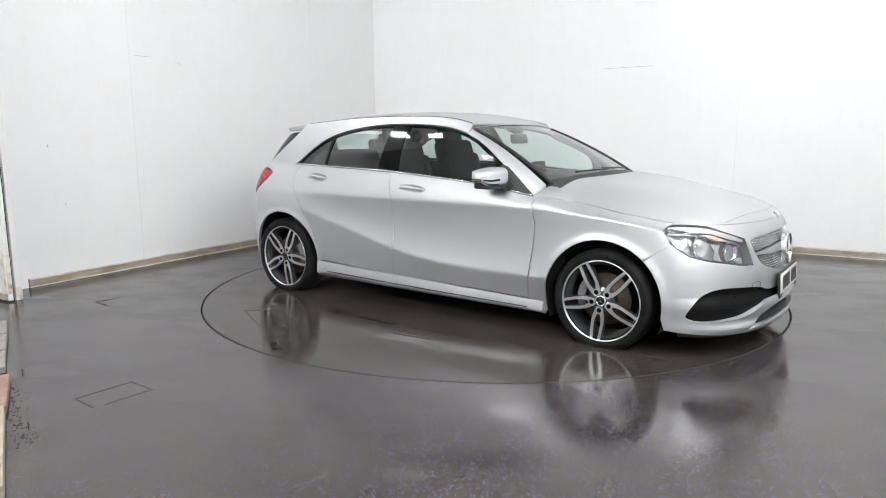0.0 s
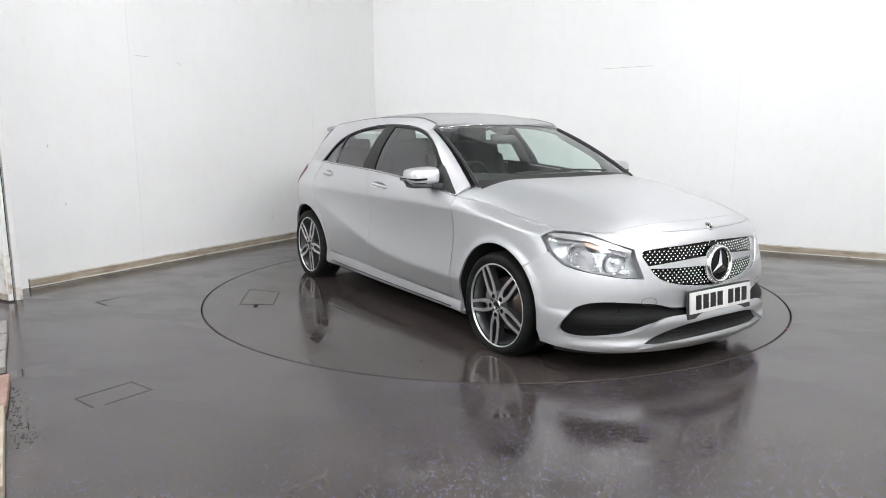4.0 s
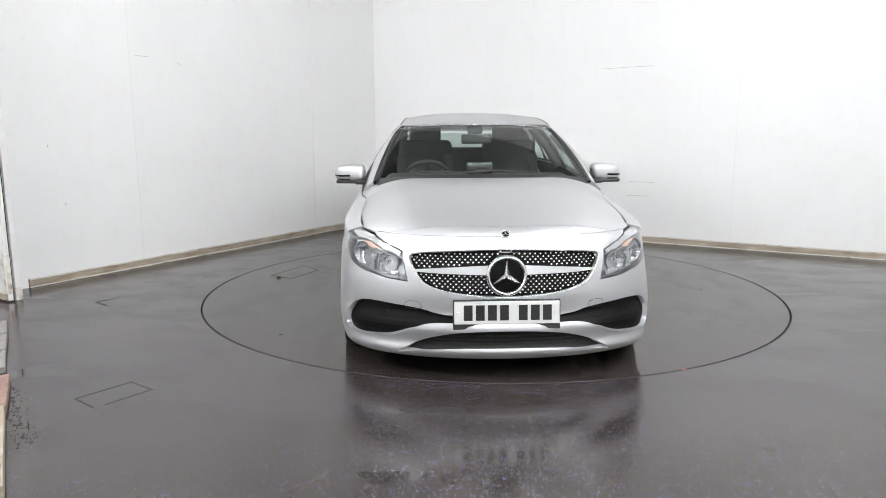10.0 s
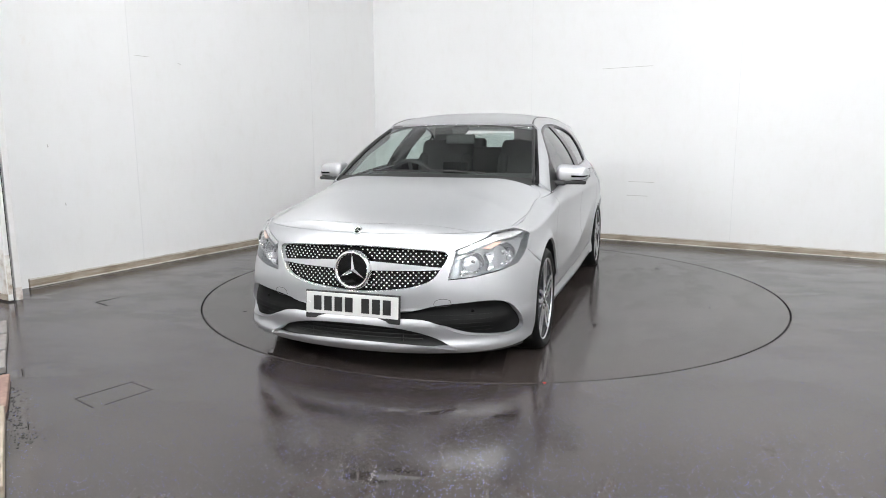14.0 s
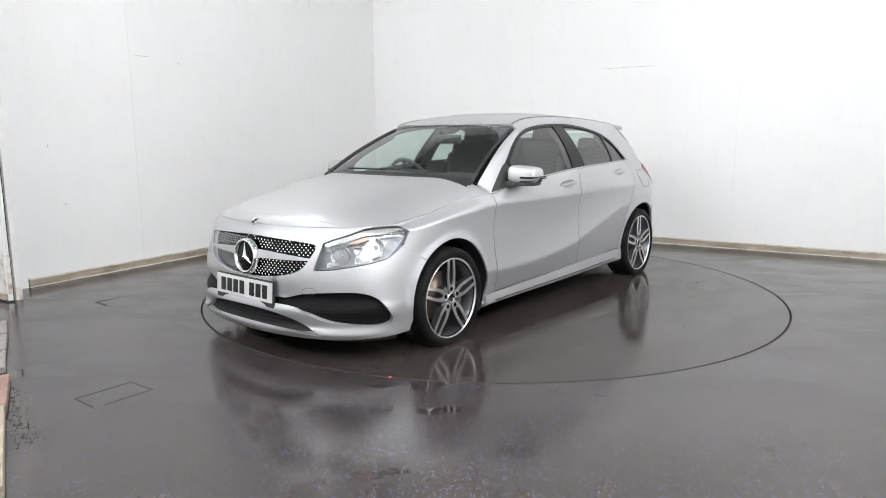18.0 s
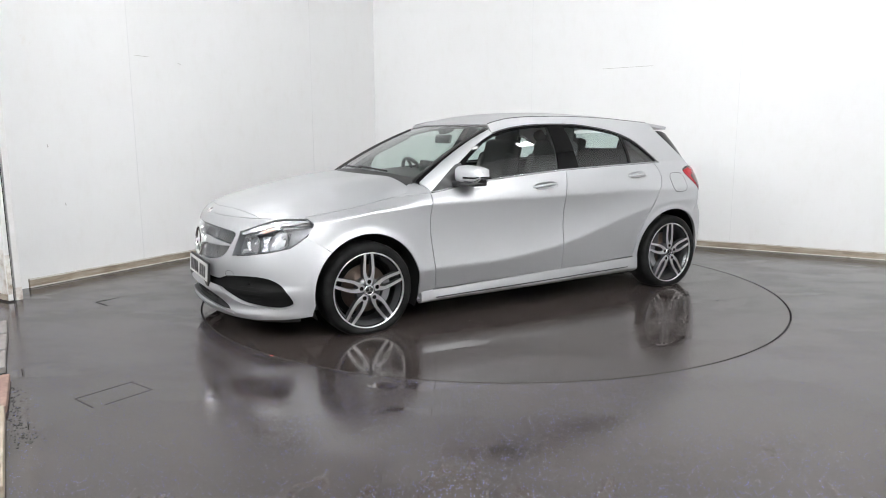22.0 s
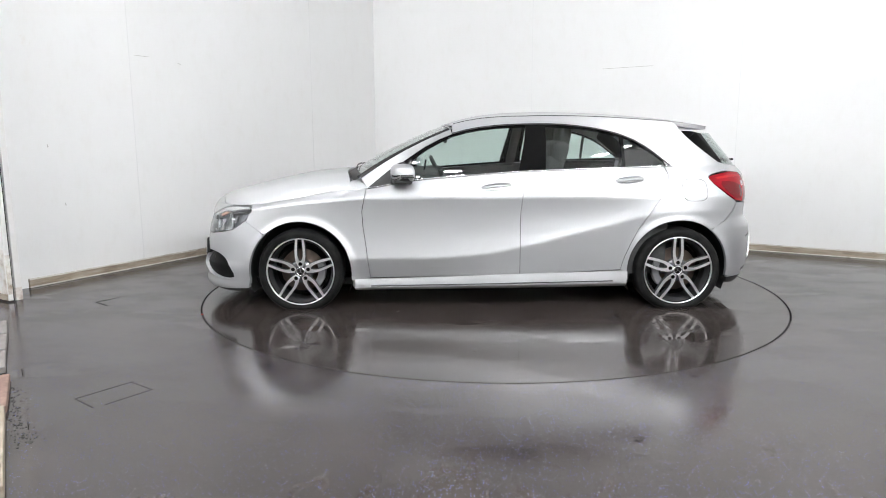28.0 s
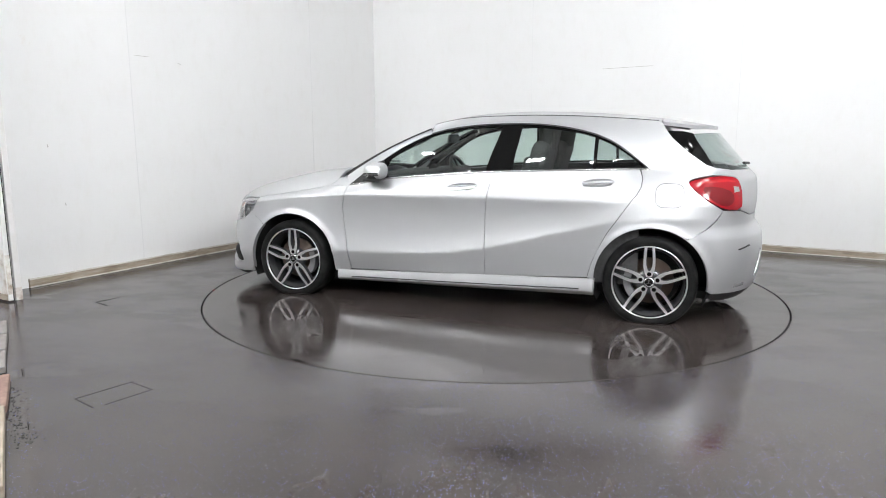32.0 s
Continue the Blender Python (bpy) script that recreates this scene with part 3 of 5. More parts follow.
RIM_GREY = material("dark_grey_alloy", (0.085, 0.087, 0.092), 0.32, 0.6, Coat_Weight=0.6, Coat_Roughness=0.1)
STEEL = material("brake_steel", (0.15, 0.115, 0.095), 0.45, 0.8)
CALIPER = material("caliper_grey", (0.30, 0.30, 0.31), 0.45, 0.6)
RUBBER = rubber()
GLASS = glass("window_glass", (0.78, 0.87, 0.835))
GLASS_DARK = glass("rear_glass", (0.66, 0.73, 0.71))
LENS = glass("lamp_lens", (0.95, 0.96, 0.97))
LAMP_SILVER = material("lamp_reflector", (0.62, 0.62, 0.63), 0.22, 0.9)
bump(LAMP_SILVER, noise_tex(LAMP_SILVER, 38, 1, stretch=(0.4, 0.4, 1.6)), 0.8, 0.012)
LAMP_BEZEL = material("lamp_bezel", (0.42, 0.43, 0.44), 0.30, 1.0)
facets = nd(LAMP_BEZEL, "ShaderNodeTexVoronoi", Scale=24.0)
link(LAMP_BEZEL, LAMP_BEZEL.node_tree.nodes.new("ShaderNodeTexCoord").outputs["Object"], facets.inputs["Vector"])
bump(LAMP_BEZEL, facets.outputs["Distance"], 0.35, 0.012)
PIN = material("bright_pin", (0.88, 0.88, 0.89), 0.28, 0.35)
AMBER = material("amber_lens", (0.66, 0.44, 0.35), 0.2)
RED_LENS = material("red_lens", (0.27, 0.004, 0.010), 0.12, Specular_IOR_Level=0.35)
RED_DEEP = material("dark_red_lens", (0.13, 0.003, 0.006), 0.12, Specular_IOR_Level=0.35)
CLEAR_LENS = material("clear_reflector", (0.62, 0.61, 0.61), 0.18, 0.6)
bump(CLEAR_LENS, noise_tex(CLEAR_LENS, 90, 1), 0.5, 0.004)
PLATE_WHITE = material("plate_white", (0.60, 0.60, 0.585), 0.35)
PLATE_BLACK = material("plate_black", grey(0.012), 0.35)
SEAT = fabric("seat_fabric", 0.036)
TRIM_DARK = fabric("cabin_trim", 0.048)
HEADLINER = fabric("headliner", 0.30)
MIRROR = material("mirror_glass", grey(0.9), 0.01, 1.0)


# ---------------------------------------------------------------- car body
car = thing("car", "silver five-door hatchback car with black and alloy wheels", "car")


def z_edge(x):
    return float(z_roof(x) - roof_drop(x))


DLO_TOP = [(0.588, 1.070), (0.465, 1.152), (0.36, 1.206), (0.261, 1.246), (0.16, 1.272), (0.058, 1.290), (-0.08, 1.305), (-0.217, 1.312), (-0.318, 1.314), (-0.43, 1.314), (-0.55, 1.309), (-0.65, 1.299), (-0.754, 1.284), (-0.86, 1.263), (-0.959, 1.235), (-1.05, 1.197), (-1.125, 1.153), (-1.19, 1.107), (-1.253, 1.057), (-1.305, 1.016)]
SEAM_A = [(0.872, 0.866), (0.885, 0.798), (0.903, 0.706), (0.898, 0.60), (0.877, 0.444), (0.853, 0.222)]
SEAM_B = [(-0.267, 0.981), (-0.252, 0.90), (-0.235, 0.82), (-0.222, 0.70), (-0.219, 0.60), (-0.219, 0.40), (-0.221, 0.247)]
SEAM_C = [(-1.262, 1.006), (-1.276, 0.955), (-1.271, 0.896), (-1.245, 0.845), (-1.208, 0.797), (-1.135, 0.69), (-1.058, 0.576), (-1.005, 0.47), (-0.966, 0.373), (-0.941, 0.279)]


def belt_line(x0, x1, n=14):
    return [(float(x), float(z_belt(x)) - 0.004) for x in np.linspace(x0, x1, n)]


def build_body():
    # doors
    door_f = SEAM_A[::-1] + belt_line(0.86, -0.26) + SEAM_B
    oval = lambda xa, xb, z0, z1: [((xa + xb) / 2 + (xa - xb) * 0.5 * math.cos(t), (z0 + z1) / 2 + (z1 - z0) / (xb - xa) * (xa - xb) * 0.5 * math.cos(t) + 0.027 * math.sin(t)) for t in np.linspace(0, 2 * math.pi, 33)[:-1]]
    f_l, f_r = both("front_door", panel_mesh("front_door", door_f, holes=(oval(0.070, -0.168, 0.866, 0.884),), **SIDE), SILVER, car)
    door_r = SEAM_B[::-1] + belt_line(-0.275, -1.255) + SEAM_C[1:]
    r_l, r_r = both("rear_door", panel_mesh("rear_door", door_r, holes=(oval(-0.880, -1.105, 0.911, 0.926),), **SIDE), SILVER, car)
    # front wings
    wing = SEAM_A + [(0.900, 0.205), (0.985, 0.205)] + arc(WHEEL_X, 191, 48)[1:] + [(1.60, 0.548), (1.69, 0.607), (1.735, 0.636), (1.71, 0.68), (1.685, 0.712), (1.70, 0.737), (1.715, 0.7485)]
    wing += [(float(x), float(z_belt(x)) - 0.001) for x in np.linspace(1.66, 0.885, 28)]
    seam = np.array([(1.595, 0.545), (1.64, 0.574), (1.69, 0.607), (1.735, 0.636)])
    p = on_side(seam[:, 0], seam[:, 1])
    for s in (1, -1):
        part("seam_backing", tube([(q[0] - 0.004, s * (q[1] - 0.0075), q[2]) for q in p], 0.007, 8), SILVER, car, "silver flange behind the bumper joint", True)
    both("front_wing", panel_mesh("front_wing", wing, on_side, (0.025, 0.006), (0.002, 0.001), inward=(0, 0, 0.6)), SILVER, car)
    # rear quarter with the roof rail
    quarter = DLO_TOP[3:] + SEAM_C + [(-0.955, 0.272), (-0.99, 0.265)] + [(-0.992, 0.205)] + arc(-WHEEL_X, -11, 126)[1:] + [(-1.60, 0.580), (-1.684, 0.636), (-1.743, 0.695), (-1.780, 0.757)]
    quarter += [(-1.685, 0.818), (-1.60, 0.885), (-1.562, 0.935), (-1.585, 0.952), (-1.64, 0.965), (-1.705, 0.972), (-1.690, 1.005), (-1.668, 1.040), (-1.566, 1.112), (-1.50, 1.167), (-1.442, 1.222), (-1.403, 1.274), (-1.372, z_edge(-1.372) - 0.001)]
    quarter += [(float(x), z_edge(float(x))) for x in np.linspace(-1.33, 0.26, 40)]
    both("rear_quarter", panel_mesh("rear_quarter", quarter, on_side, (0.03, 0.010), (0.002, 0.001), inward=(0, 0, 0.6)), SILVER, car)
    # windscreen pillars
    foot = [(0.862, 0.872)] + DLO_TOP[:4]

    def pillar(u, v):
        a = np.interp(u, np.linspace(0, 1, 5), [p[0] for p in foot]), np.interp(u, np.linspace(0, 1, 5), [p[1] for p in foot])
        A = on_side(a[0] + 0.0, a[1] + 0.0)
        B = on_screen(np.clip(0.0 + u * 1.0, 0, 1), np.ones_like(u) * 1.012)
        k = v[..., None]
        out = A * (1 - k) + B * k
        push = 0.030 * v * (1 - v)
        return out + np.stack([0.4 * push, 0.7 * push, 0.6 * push], -1)

    both("windscreen_pillar", grid_mesh("windscreen_pillar", pillar, np.linspace(0, 1, 30), np.linspace(0, 0.78, 9), (0.01, 0.02), depth=0.02, inward=(0.3, 0, 0.7)), SILVER, car)
    both("pillar_seal", grid_mesh("pillar_seal", pillar, np.linspace(0, 1, 30), np.linspace(0.785, 1, 5), (0.01, 0.02), off=-0.003, depth=0.02, inward=(0.3, 0, 0.7)), BLACK_GLOSS, car, "black seal beside the windscreen")
    # top of the wing between bonnet and windscreen
    bend = [(1.12, 1.0), (1.065, 0.994), (1.030, 0.978), (1.008, 0.952), (0.998, 0.920), (0.995, 0.89)]
    top = [(x - 0.004, min(1.0, v + 0.001)) for x, v in bend] + [(0.96, 0.872), (0.925, 0.876), (0.89, 0.94), (0.862, 1.0)] + [(float(x), 1.0) for x in np.linspace(0.90, 1.09, 9)]
    both("wing_top", panel_mesh("wing_top", top, on_bonnet, (0.02, 0.02), (0.002, 0.004), (1, 0.74), depth=0.010, gap=-0.0022, inward=(1.0, 0, 0.3)), SILVER, car)
    # bonnet and the nose panel in front of its shut line
    shut = [(2.055 - 0.065 * v * v - 0.05 * v**4, v) for v in np.linspace(-1, 1, 41)]
    bonnet = shut + [(x, 1.0) for x in np.linspace(1.92, 1.15, 36)] + bend + [(1.075 - 0.10 * v * v, v) for v in np.linspace(0.87, -0.87, 35)] + [(x, -v) for x, v in bend[::-1]] + [(x, -1.0) for x in np.linspace(1.15, 1.92, 36)]
    part_mesh("bonnet", panel_mesh("bonnet", bonnet, on_bonnet, (0.03, 0.045), (0.002, 0.004), (1, 0.72), depth=0.015, inward=(1.2, 0, 0.3)), SILVER, car)
    lip = [(2.1125, -1.0), (2.1125, 0.0), (2.1125, 1.0)] + [(x, 1.0) for x in (2.08, 2.04, 2.0, 1.97)] + shut[::-1] + [(x, -1.0) for x in (1.97, 2.0, 2.04, 2.08)]
    part_mesh("nose_panel", panel_mesh("nose_panel", lip, on_bonnet, (0.008, 0.045), (0.0008, 0.004), (1, 0.5), depth=0.01, gap=0.001, inward=(1.2, 0, 0.3)), SILVER, car)
    for s in (1, -1):
        xs = np.concatenate([np.linspace(1.72, 1.19, 24), [x for x, v in bend]])
        q = on_bonnet(xs, s * np.concatenate([np.ones(24), [v for x, v in bend]]))
        q[:, 2] -= 0.010
        q[:, 1] -= s * 0.001
        part("seam_backing", tube([tuple(c) for c in q], 0.0085, 8), SILVER, car, "silver flange under the bonnet's joint", True)
    # roof
    roof = [(x, 1.0) for x in np.linspace(0.262, -1.36, 50)] + [(-1.372 - 0.0 * v * v, v) for v in np.linspace(1, -1, 31)][1:-1] + [(x, -1.0) for x in np.linspace(-1.36, 0.262, 50)] + [(0.325 - 0.058 * v * v, v) for v in np.linspace(-1, 1, 31)][1:-1]
    part_mesh("roof", panel_mesh("roof", roof, on_roof, (0.04, 0.05), (0.003, 0.004), (1, 0.56), depth=0.01, inward=(-0.4, 0, 0.5)), SILVER, car)
    for s in (1, -1):
        line = on_roof(np.linspace(0.25, -1.35, 40), s * np.full(40, 0.985))
        part("roof_strip", tube([tuple(p + np.array([0, 0, -0.001])) for p in line], 0.005, 6), BLACK, car, "black roof joint strip", True)
    # front bumper with its openings
    ar = [nose_uv(x, z) for x, z in arc(WHEEL_X, 47, -8, 16)]
    half = [(0.0, 0.742)] + [(a, 0.742) for a in np.linspace(6, 41, 8)]
    lamp = [(44.7, 0.742), (40.3, 0.733), (35.6, 0.704), (28.6, 0.662), (28.2, 0.625), (26.2, 0.515), (32.4, 0.524), (37.7, 0.541), (41.7, 0.552), (47.4, 0.577), (50.6, 0.617), (52.0, 0.640)]
    left = half + lamp[1:] + [(55.0, 0.607)] + ar + [nose_uv(1.725, 0.158)] + [(a, 0.126 + 0.026 * (a / 52.0) ** 2) for a in np.linspace(50, 0, 22)]
    fog = [(0.0, 0.352), (14.0, 0.350), (18.5, 0.358), (21.5, 0.378), (27.3, 0.393), (38.4, 0.407), (44.2, 0.374), (47.4, 0.299), (48.7, 0.247), (47.6, 0.224), (44.2, 0.214), (37.8, 0.221), (29.6, 0.235), (23.8, 0.290), (20.0, 0.318), (14.0, 0.320), (0.0, 0.318)]
    intake = [(0.0, 0.284), (11.7, 0.275), (18.5, 0.249), (24.1, 0.208), (29.3, 0.148), (26.5, 0.158), (20.0, 0.180), (10.0, 0.188), (0.0, 0.190)]
    grille = [(0.0, 0.684), (13.0, 0.674), (25.0, 0.660), (26.6, 0.645), (26.4, 0.620), (24.7, 0.575), (22.4, 0.512), (17.3, 0.476), (10.5, 0.456), (0.0, 0.441)]
    soft = lambda h: rounded(mirrored(h), 2)
    fog_all, intake_all, grille_all = soft(fog), soft(intake), soft(grille)
    bumper = part_mesh("front_bumper", panel_mesh("front_bumper", mirrored(left), holes=(fog_all, intake_all, grille_all), depth=0.03, gap=0.0018, **NOSE), SILVER, car)
    grow = lambda o, d: shrink(resample(o, (1.2, 0.012)), -d, (0.018, 1))
    under_lip = [(a, 0.128 + 0.026 * (a / 52.0) ** 2) for a in np.linspace(0, 50, 22)] + [(a, 0.104 + 0.022 * (a / 52.0) ** 2) for a in np.linspace(50, 0, 22)]
    part_mesh("front_lip", panel_mesh("front_lip", mirrored(under_lip), off=-0.010, depth=0.03, gap=0, **NOSE), BLACK, bumper, "black lip under the bumper")
    part_mesh("fog_insert", panel_mesh("fog_insert", grow(fog_all, 0.010), off=-0.026, depth=0, gap=0, **NOSE), FOG_BLACK, bumper, "textured black plastic insert")
    part_mesh("lower_intake", panel_mesh("lower_intake", grow(intake_all, 0.010), off=-0.03, depth=0, gap=0, **NOSE), BLACK_DEEP, bumper, "dark lower air intake")
    part_mesh("grille_backing", panel_mesh("grille_backing", grow(grille_all, 0.008), off=-0.028, depth=0, gap=0, **NOSE), BLACK_GLOSS, bumper, "black grille backing")
    # rear bumper, lamps' surround and tailgate
    seam = [(61.3, 0.572), (54.8, 0.636), (51.0, 0.695), (48.8, 0.755)]
    ar2 = [tail_uv(x, z) for x, z in arc(-WHEEL_X, 126, 188, 16)]
    rear = [(0.0, 0.700), (30.0, 0.705), (39.1, 0.745)] + seam[::-1] + ar2 + [tail_uv(-1.728, 0.225)] + [(a, 0.20 + 0.01 * (a / 52) ** 2) for a in np.linspace(52, 0, 20)]
    part_mesh("rear_bumper", panel_mesh("rear_bumper", mirrored(rear), depth=0.02, **TAIL), SILVER, car)
    low = [(0.0, 0.196)] + [(a, 0.197 + 0.01 * (a / 52) ** 2) for a in np.linspace(4, 52, 14)] + [(51.5, 0.165), (40.0, 0.150), (20.0, 0.145), (0.0, 0.145)]
    part_mesh("rear_diffuser", panel_mesh("rear_diffuser", mirrored(low), off=-0.004, depth=0.03, **TAIL), BLACK, car, "dark plastic lower apron")
    gate = [(0.0, 1.000), (20.0, 1.000), (38.0, 1.008), (46.0, 1.022), (49.5, 1.040), (49.8, 0.974), (44.1, 0.969), (38.5, 0.958), (37.6, 0.889), (38.2, 0.829), (39.1, 0.748), (30.0, 0.708), (0.0, 0.703)]
    part_mesh("tailgate", panel_mesh("tailgate", mirrored(gate), depth=0.02, **TAIL), SILVER, car)
    back = [(0.0, 1.250), (20.0, 1.250), (40.0, 1.248), (52.0, 1.240), (58.0, 1.222), (55.5, 1.167), (52.5, 1.112), (50.0, 1.060), (47.5, 1.028), (44.0, 1.020), (38.0, 1.010), (20.0, 1.004), (0.0, 1.003)]
    part_mesh("rear_window", panel_mesh("rear_window", mirrored(back), off=-0.004, depth=0.004, **TAIL), GLASS_DARK, car, "dark tinted rear window")
    part_mesh("boot_lining", panel_mesh("boot_lining", mirrored([(0.0, 0.99), (40.0, 0.995), (58.0, 0.992), (66.0, 0.985), (68.0, 0.85), (60.0, 0.70), (0.0, 0.66)]), off=-0.045, depth=0, gap=0, **TAIL), BLACK_DEEP, car, "dark boot lining")
    # roof spoiler
    sp = [(-1.374, v) for v in np.linspace(-1, 1, 21)] + [(-1.47, 1.01), (-1.54, 0.99), (-1.585, 0.96)] + [(-1.745 + 0.165 * v * v, v) for v in np.linspace(0.92, -0.92, 21)] + [(-1.585, -0.96), (-1.54, -0.99), (-1.47, -1.01)]
    part_mesh("roof_spoiler", panel_mesh("roof_spoiler", sp, on_roof, (0.03, 0.05), (0.003, 0.004), (1, 0.55), depth=0.022, inward=(-1.3, 0, 0.5)), SILVER, car)
    under = [tuple(p) for p in sp]
    part_mesh("spoiler_underside", panel_mesh("spoiler_underside", under, on_roof, (0.04, 0.06), (0.003, 0.004), (1, 0.55), off=-0.022, depth=0, gap=0.003, inward=(-1.3, 0, 0.5)), SILVER, car)
    # black pane between spoiler and quarter
    fin = [(-1.395, 1.268), (-1.442, 1.217), (-1.50, 1.162), (-1.566, 1.107), (-1.665, 1.036), (-1.72, 1.020), (-1.68, 1.085), (-1.64, 1.14), (-1.60, 1.20), (-1.575, 1.245), (-1.50, 1.262)]
    both("spoiler_fin", panel_mesh("spoiler_fin", fin, off=-0.003, **SIDE), BLACK_GLOSS, car, "gloss black trim beside the rear window")
    # sills
    def sill(u, v):
        top = 0.2155 + (0.853 - u) * 0.0318
        z = top - (top - 0.128 - 0.024 * (0.95 - u) / 1.93) * v
        y = side(u, np.full_like(u, 0.0) + top + 0.01) + 0.002 + 0.007 * np.sin(np.clip(v * 1.5, 0, 1) * math.pi / 2) - 0.045 * np.clip((v - 0.72) / 0.28, 0, 1) ** 1.5
        return np.stack([u, y, z], -1)

    both("side_sill", grid_mesh("side_sill", sill, np.linspace(0.965, -0.985, 60), np.linspace(0, 1, 22), (0.004, 0.01), depth=0.05, inward=(0, 0, 0.5)), SILVER, car)
    for s in (1, -1):
        xs = np.linspace(0.85, -0.89, 30)
        pts = sill(xs, np.full_like(xs, 0.60))
        pts[:, 1] = (pts[:, 1] + 0.0) * s
        part("sill_strip", tube([tuple(p) for p in pts], 0.0042, 6), BLACK, car, "dark groove along the sill", True)
    return dict(front=(f_l, f_r), rear=(r_l, r_r), bumper=bumper)


BODY = build_body()


# ---------------------------------------------------------------- windows
def build_windows():
    frame_out = [(0.866, 0.872)] + DLO_TOP + [(-1.318, 1.010)] + belt_line(-1.30, 0.84, 20)
    zb = lambda x: float(z_belt(x)) + 0.010
    front = [(0.545, zb(0.545)), (0.575, 0.985), (0.545, 1.065), (0.455, 1.128), (0.36, 1.186), (0.261, 1.228), (0.16, 1.256), (0.058, 1.275), (-0.08, 1.291), (-0.275, 1.300), (-0.258, 1.20), (-0.228, 1.08), (-0.208, zb(-0.208)), (0.0, zb(0.0)), (0.2, zb(0.2)), (0.4, zb(0.4))]
    rear = [(-0.400, zb(-0.400)), (-0.406, 1.10), (-0.416, 1.20), (-0.420, 1.299), (-0.55, 1.294), (-0.65, 1.284), (-0.754, 1.269), (-0.86, 1.248), (-0.945, 1.224), (-0.948, 1.10), (-0.948, zb(-0.948)), (-0.7, zb(-0.7))]
    tail = [(-0.972, zb(-0.972)), (-0.972, 1.214), (-1.05, 1.181), (-1.125, 1.137), (-1.19, 1.091), (-1.245, 1.046), (-1.275, 1.021)]
    both("window_surround", panel_mesh("window_surround", frame_out, holes=(front, rear, tail), off=-0.003, depth=0.012, **SIDE), BLACK_GLOSS, car, "gloss black window surround")
    grow = lambda o: shrink(resample(o, (0.03, 0.015)), -0.006, (1, 1))
    for name, o, mat in (("front_door_glass", front, GLASS), ("rear_door_glass", rear, GLASS), ("quarter_glass", tail, GLASS_DARK)):
        for ob in both(name, panel_mesh(name, grow(o), off=-0.009, depth=0, gap=0, **SIDE), mat, car, "green-tinted side window"):
            ob.visible_shadow = False
    for s in (1, -1):
        xs = np.linspace(0.858, -1.318, 60)
        line = on_side(xs, z_belt(xs) + 0.001)
        line[:, 1] = (line[:, 1] + 0.003) * s
        part("waist_strip", tube([tuple(p) for p in line], 0.0055, 6), WAIST, car, "dull chrome waist strip", True)
        top = np.array(DLO_TOP[3:])
        edge = on_side(top[:, 0], top[:, 1] + 0.002)
        edge[:, 1] = (edge[:, 1] + 0.001) * s
        part("rain_strip", tube([tuple(p) for p in edge], 0.0035, 6), BLACK, car, "black rain strip over the windows", True)
    # windscreen
    ws = part_mesh("windscreen", grid_mesh("windscreen", on_screen, np.linspace(0, 1, 16), np.linspace(-1, 1, 33), (0.01, 0.01), off=-0.004, inward=(0.2, 0, 0.7)), GLASS, car, "clear green-tinted windscreen")
    ws.visible_shadow = False
    for s in (1, -1):
        e = on_screen(np.linspace(-0.02, 0.99, 24), np.full(24, s * 0.990))
        part("screen_seal", tube([tuple(p) for p in e], 0.010, 6), BLACK, car, "black windscreen side seal", True)
    e = on_screen(np.full(30, 1.0), np.linspace(-0.99, 0.99, 30))
    part("screen_top_trim", tube([tuple(p + np.array([-0.004, 0, 0.002])) for p in e], 0.004, 6), SATIN, car, "bright edge above the windscreen", True)

    def cowl(u, v):
        A = on_screen(np.zeros_like(u) + 0.03, u)
        B = on_bonnet(1.075 - 0.10 * u * u, u * 0.89)
        B[:, 2] -= 0.012
        return A * (1 - v[..., None]) + B * v[..., None]

    part_mesh("cowl", grid_mesh("cowl", cowl, np.linspace(-1, 1, 33), np.linspace(0, 1, 6), (0.01, 0.02), inward=(0.9, 0, 0.5)), BLACK, car, "black plastic scuttle below the windscreen")
    # wipers
    for a, b, up in ((-0.60, 0.02, 0.022), (-0.08, 0.55, 0.024)):
        vv = np.linspace(a, b, 14)
        p = on_screen(0.035 + up * np.linspace(1, 0.2, 14), vv)
        p[:, 2] += 0.010
        p[:, 0] += 0.008
        w = part("wiper", tube([tuple(q) for q in p], 0.006, 6), BLACK, car, "black windscreen wiper", True)
    # rear wiper
    p = on_tail(np.linspace(-2, 24, 12), np.linspace(1.022, 1.04, 12))
    part("rear_wiper", tube([tuple(q + np.array([-0.018, 0, 0.004])) for q in p], 0.009, 6), BLACK, car, "black rear wiper", True)
    # front camera housing and the mirror inside the screen
    part("mirror_stalk", box((0.09, 0.11, 0.05), pose(0.27, 0.0, 1.277, 0, 20, 0), 0.012), TRIM_DARK, car, "dark sensor housing behind the windscreen", False)
    part("inside_mirror", box((0.03, 0.225, 0.070), pose(0.30, 0.01, 1.205, 0, -12, 0), 0.014, 3), BLACK, car, "black inside mirror", True)


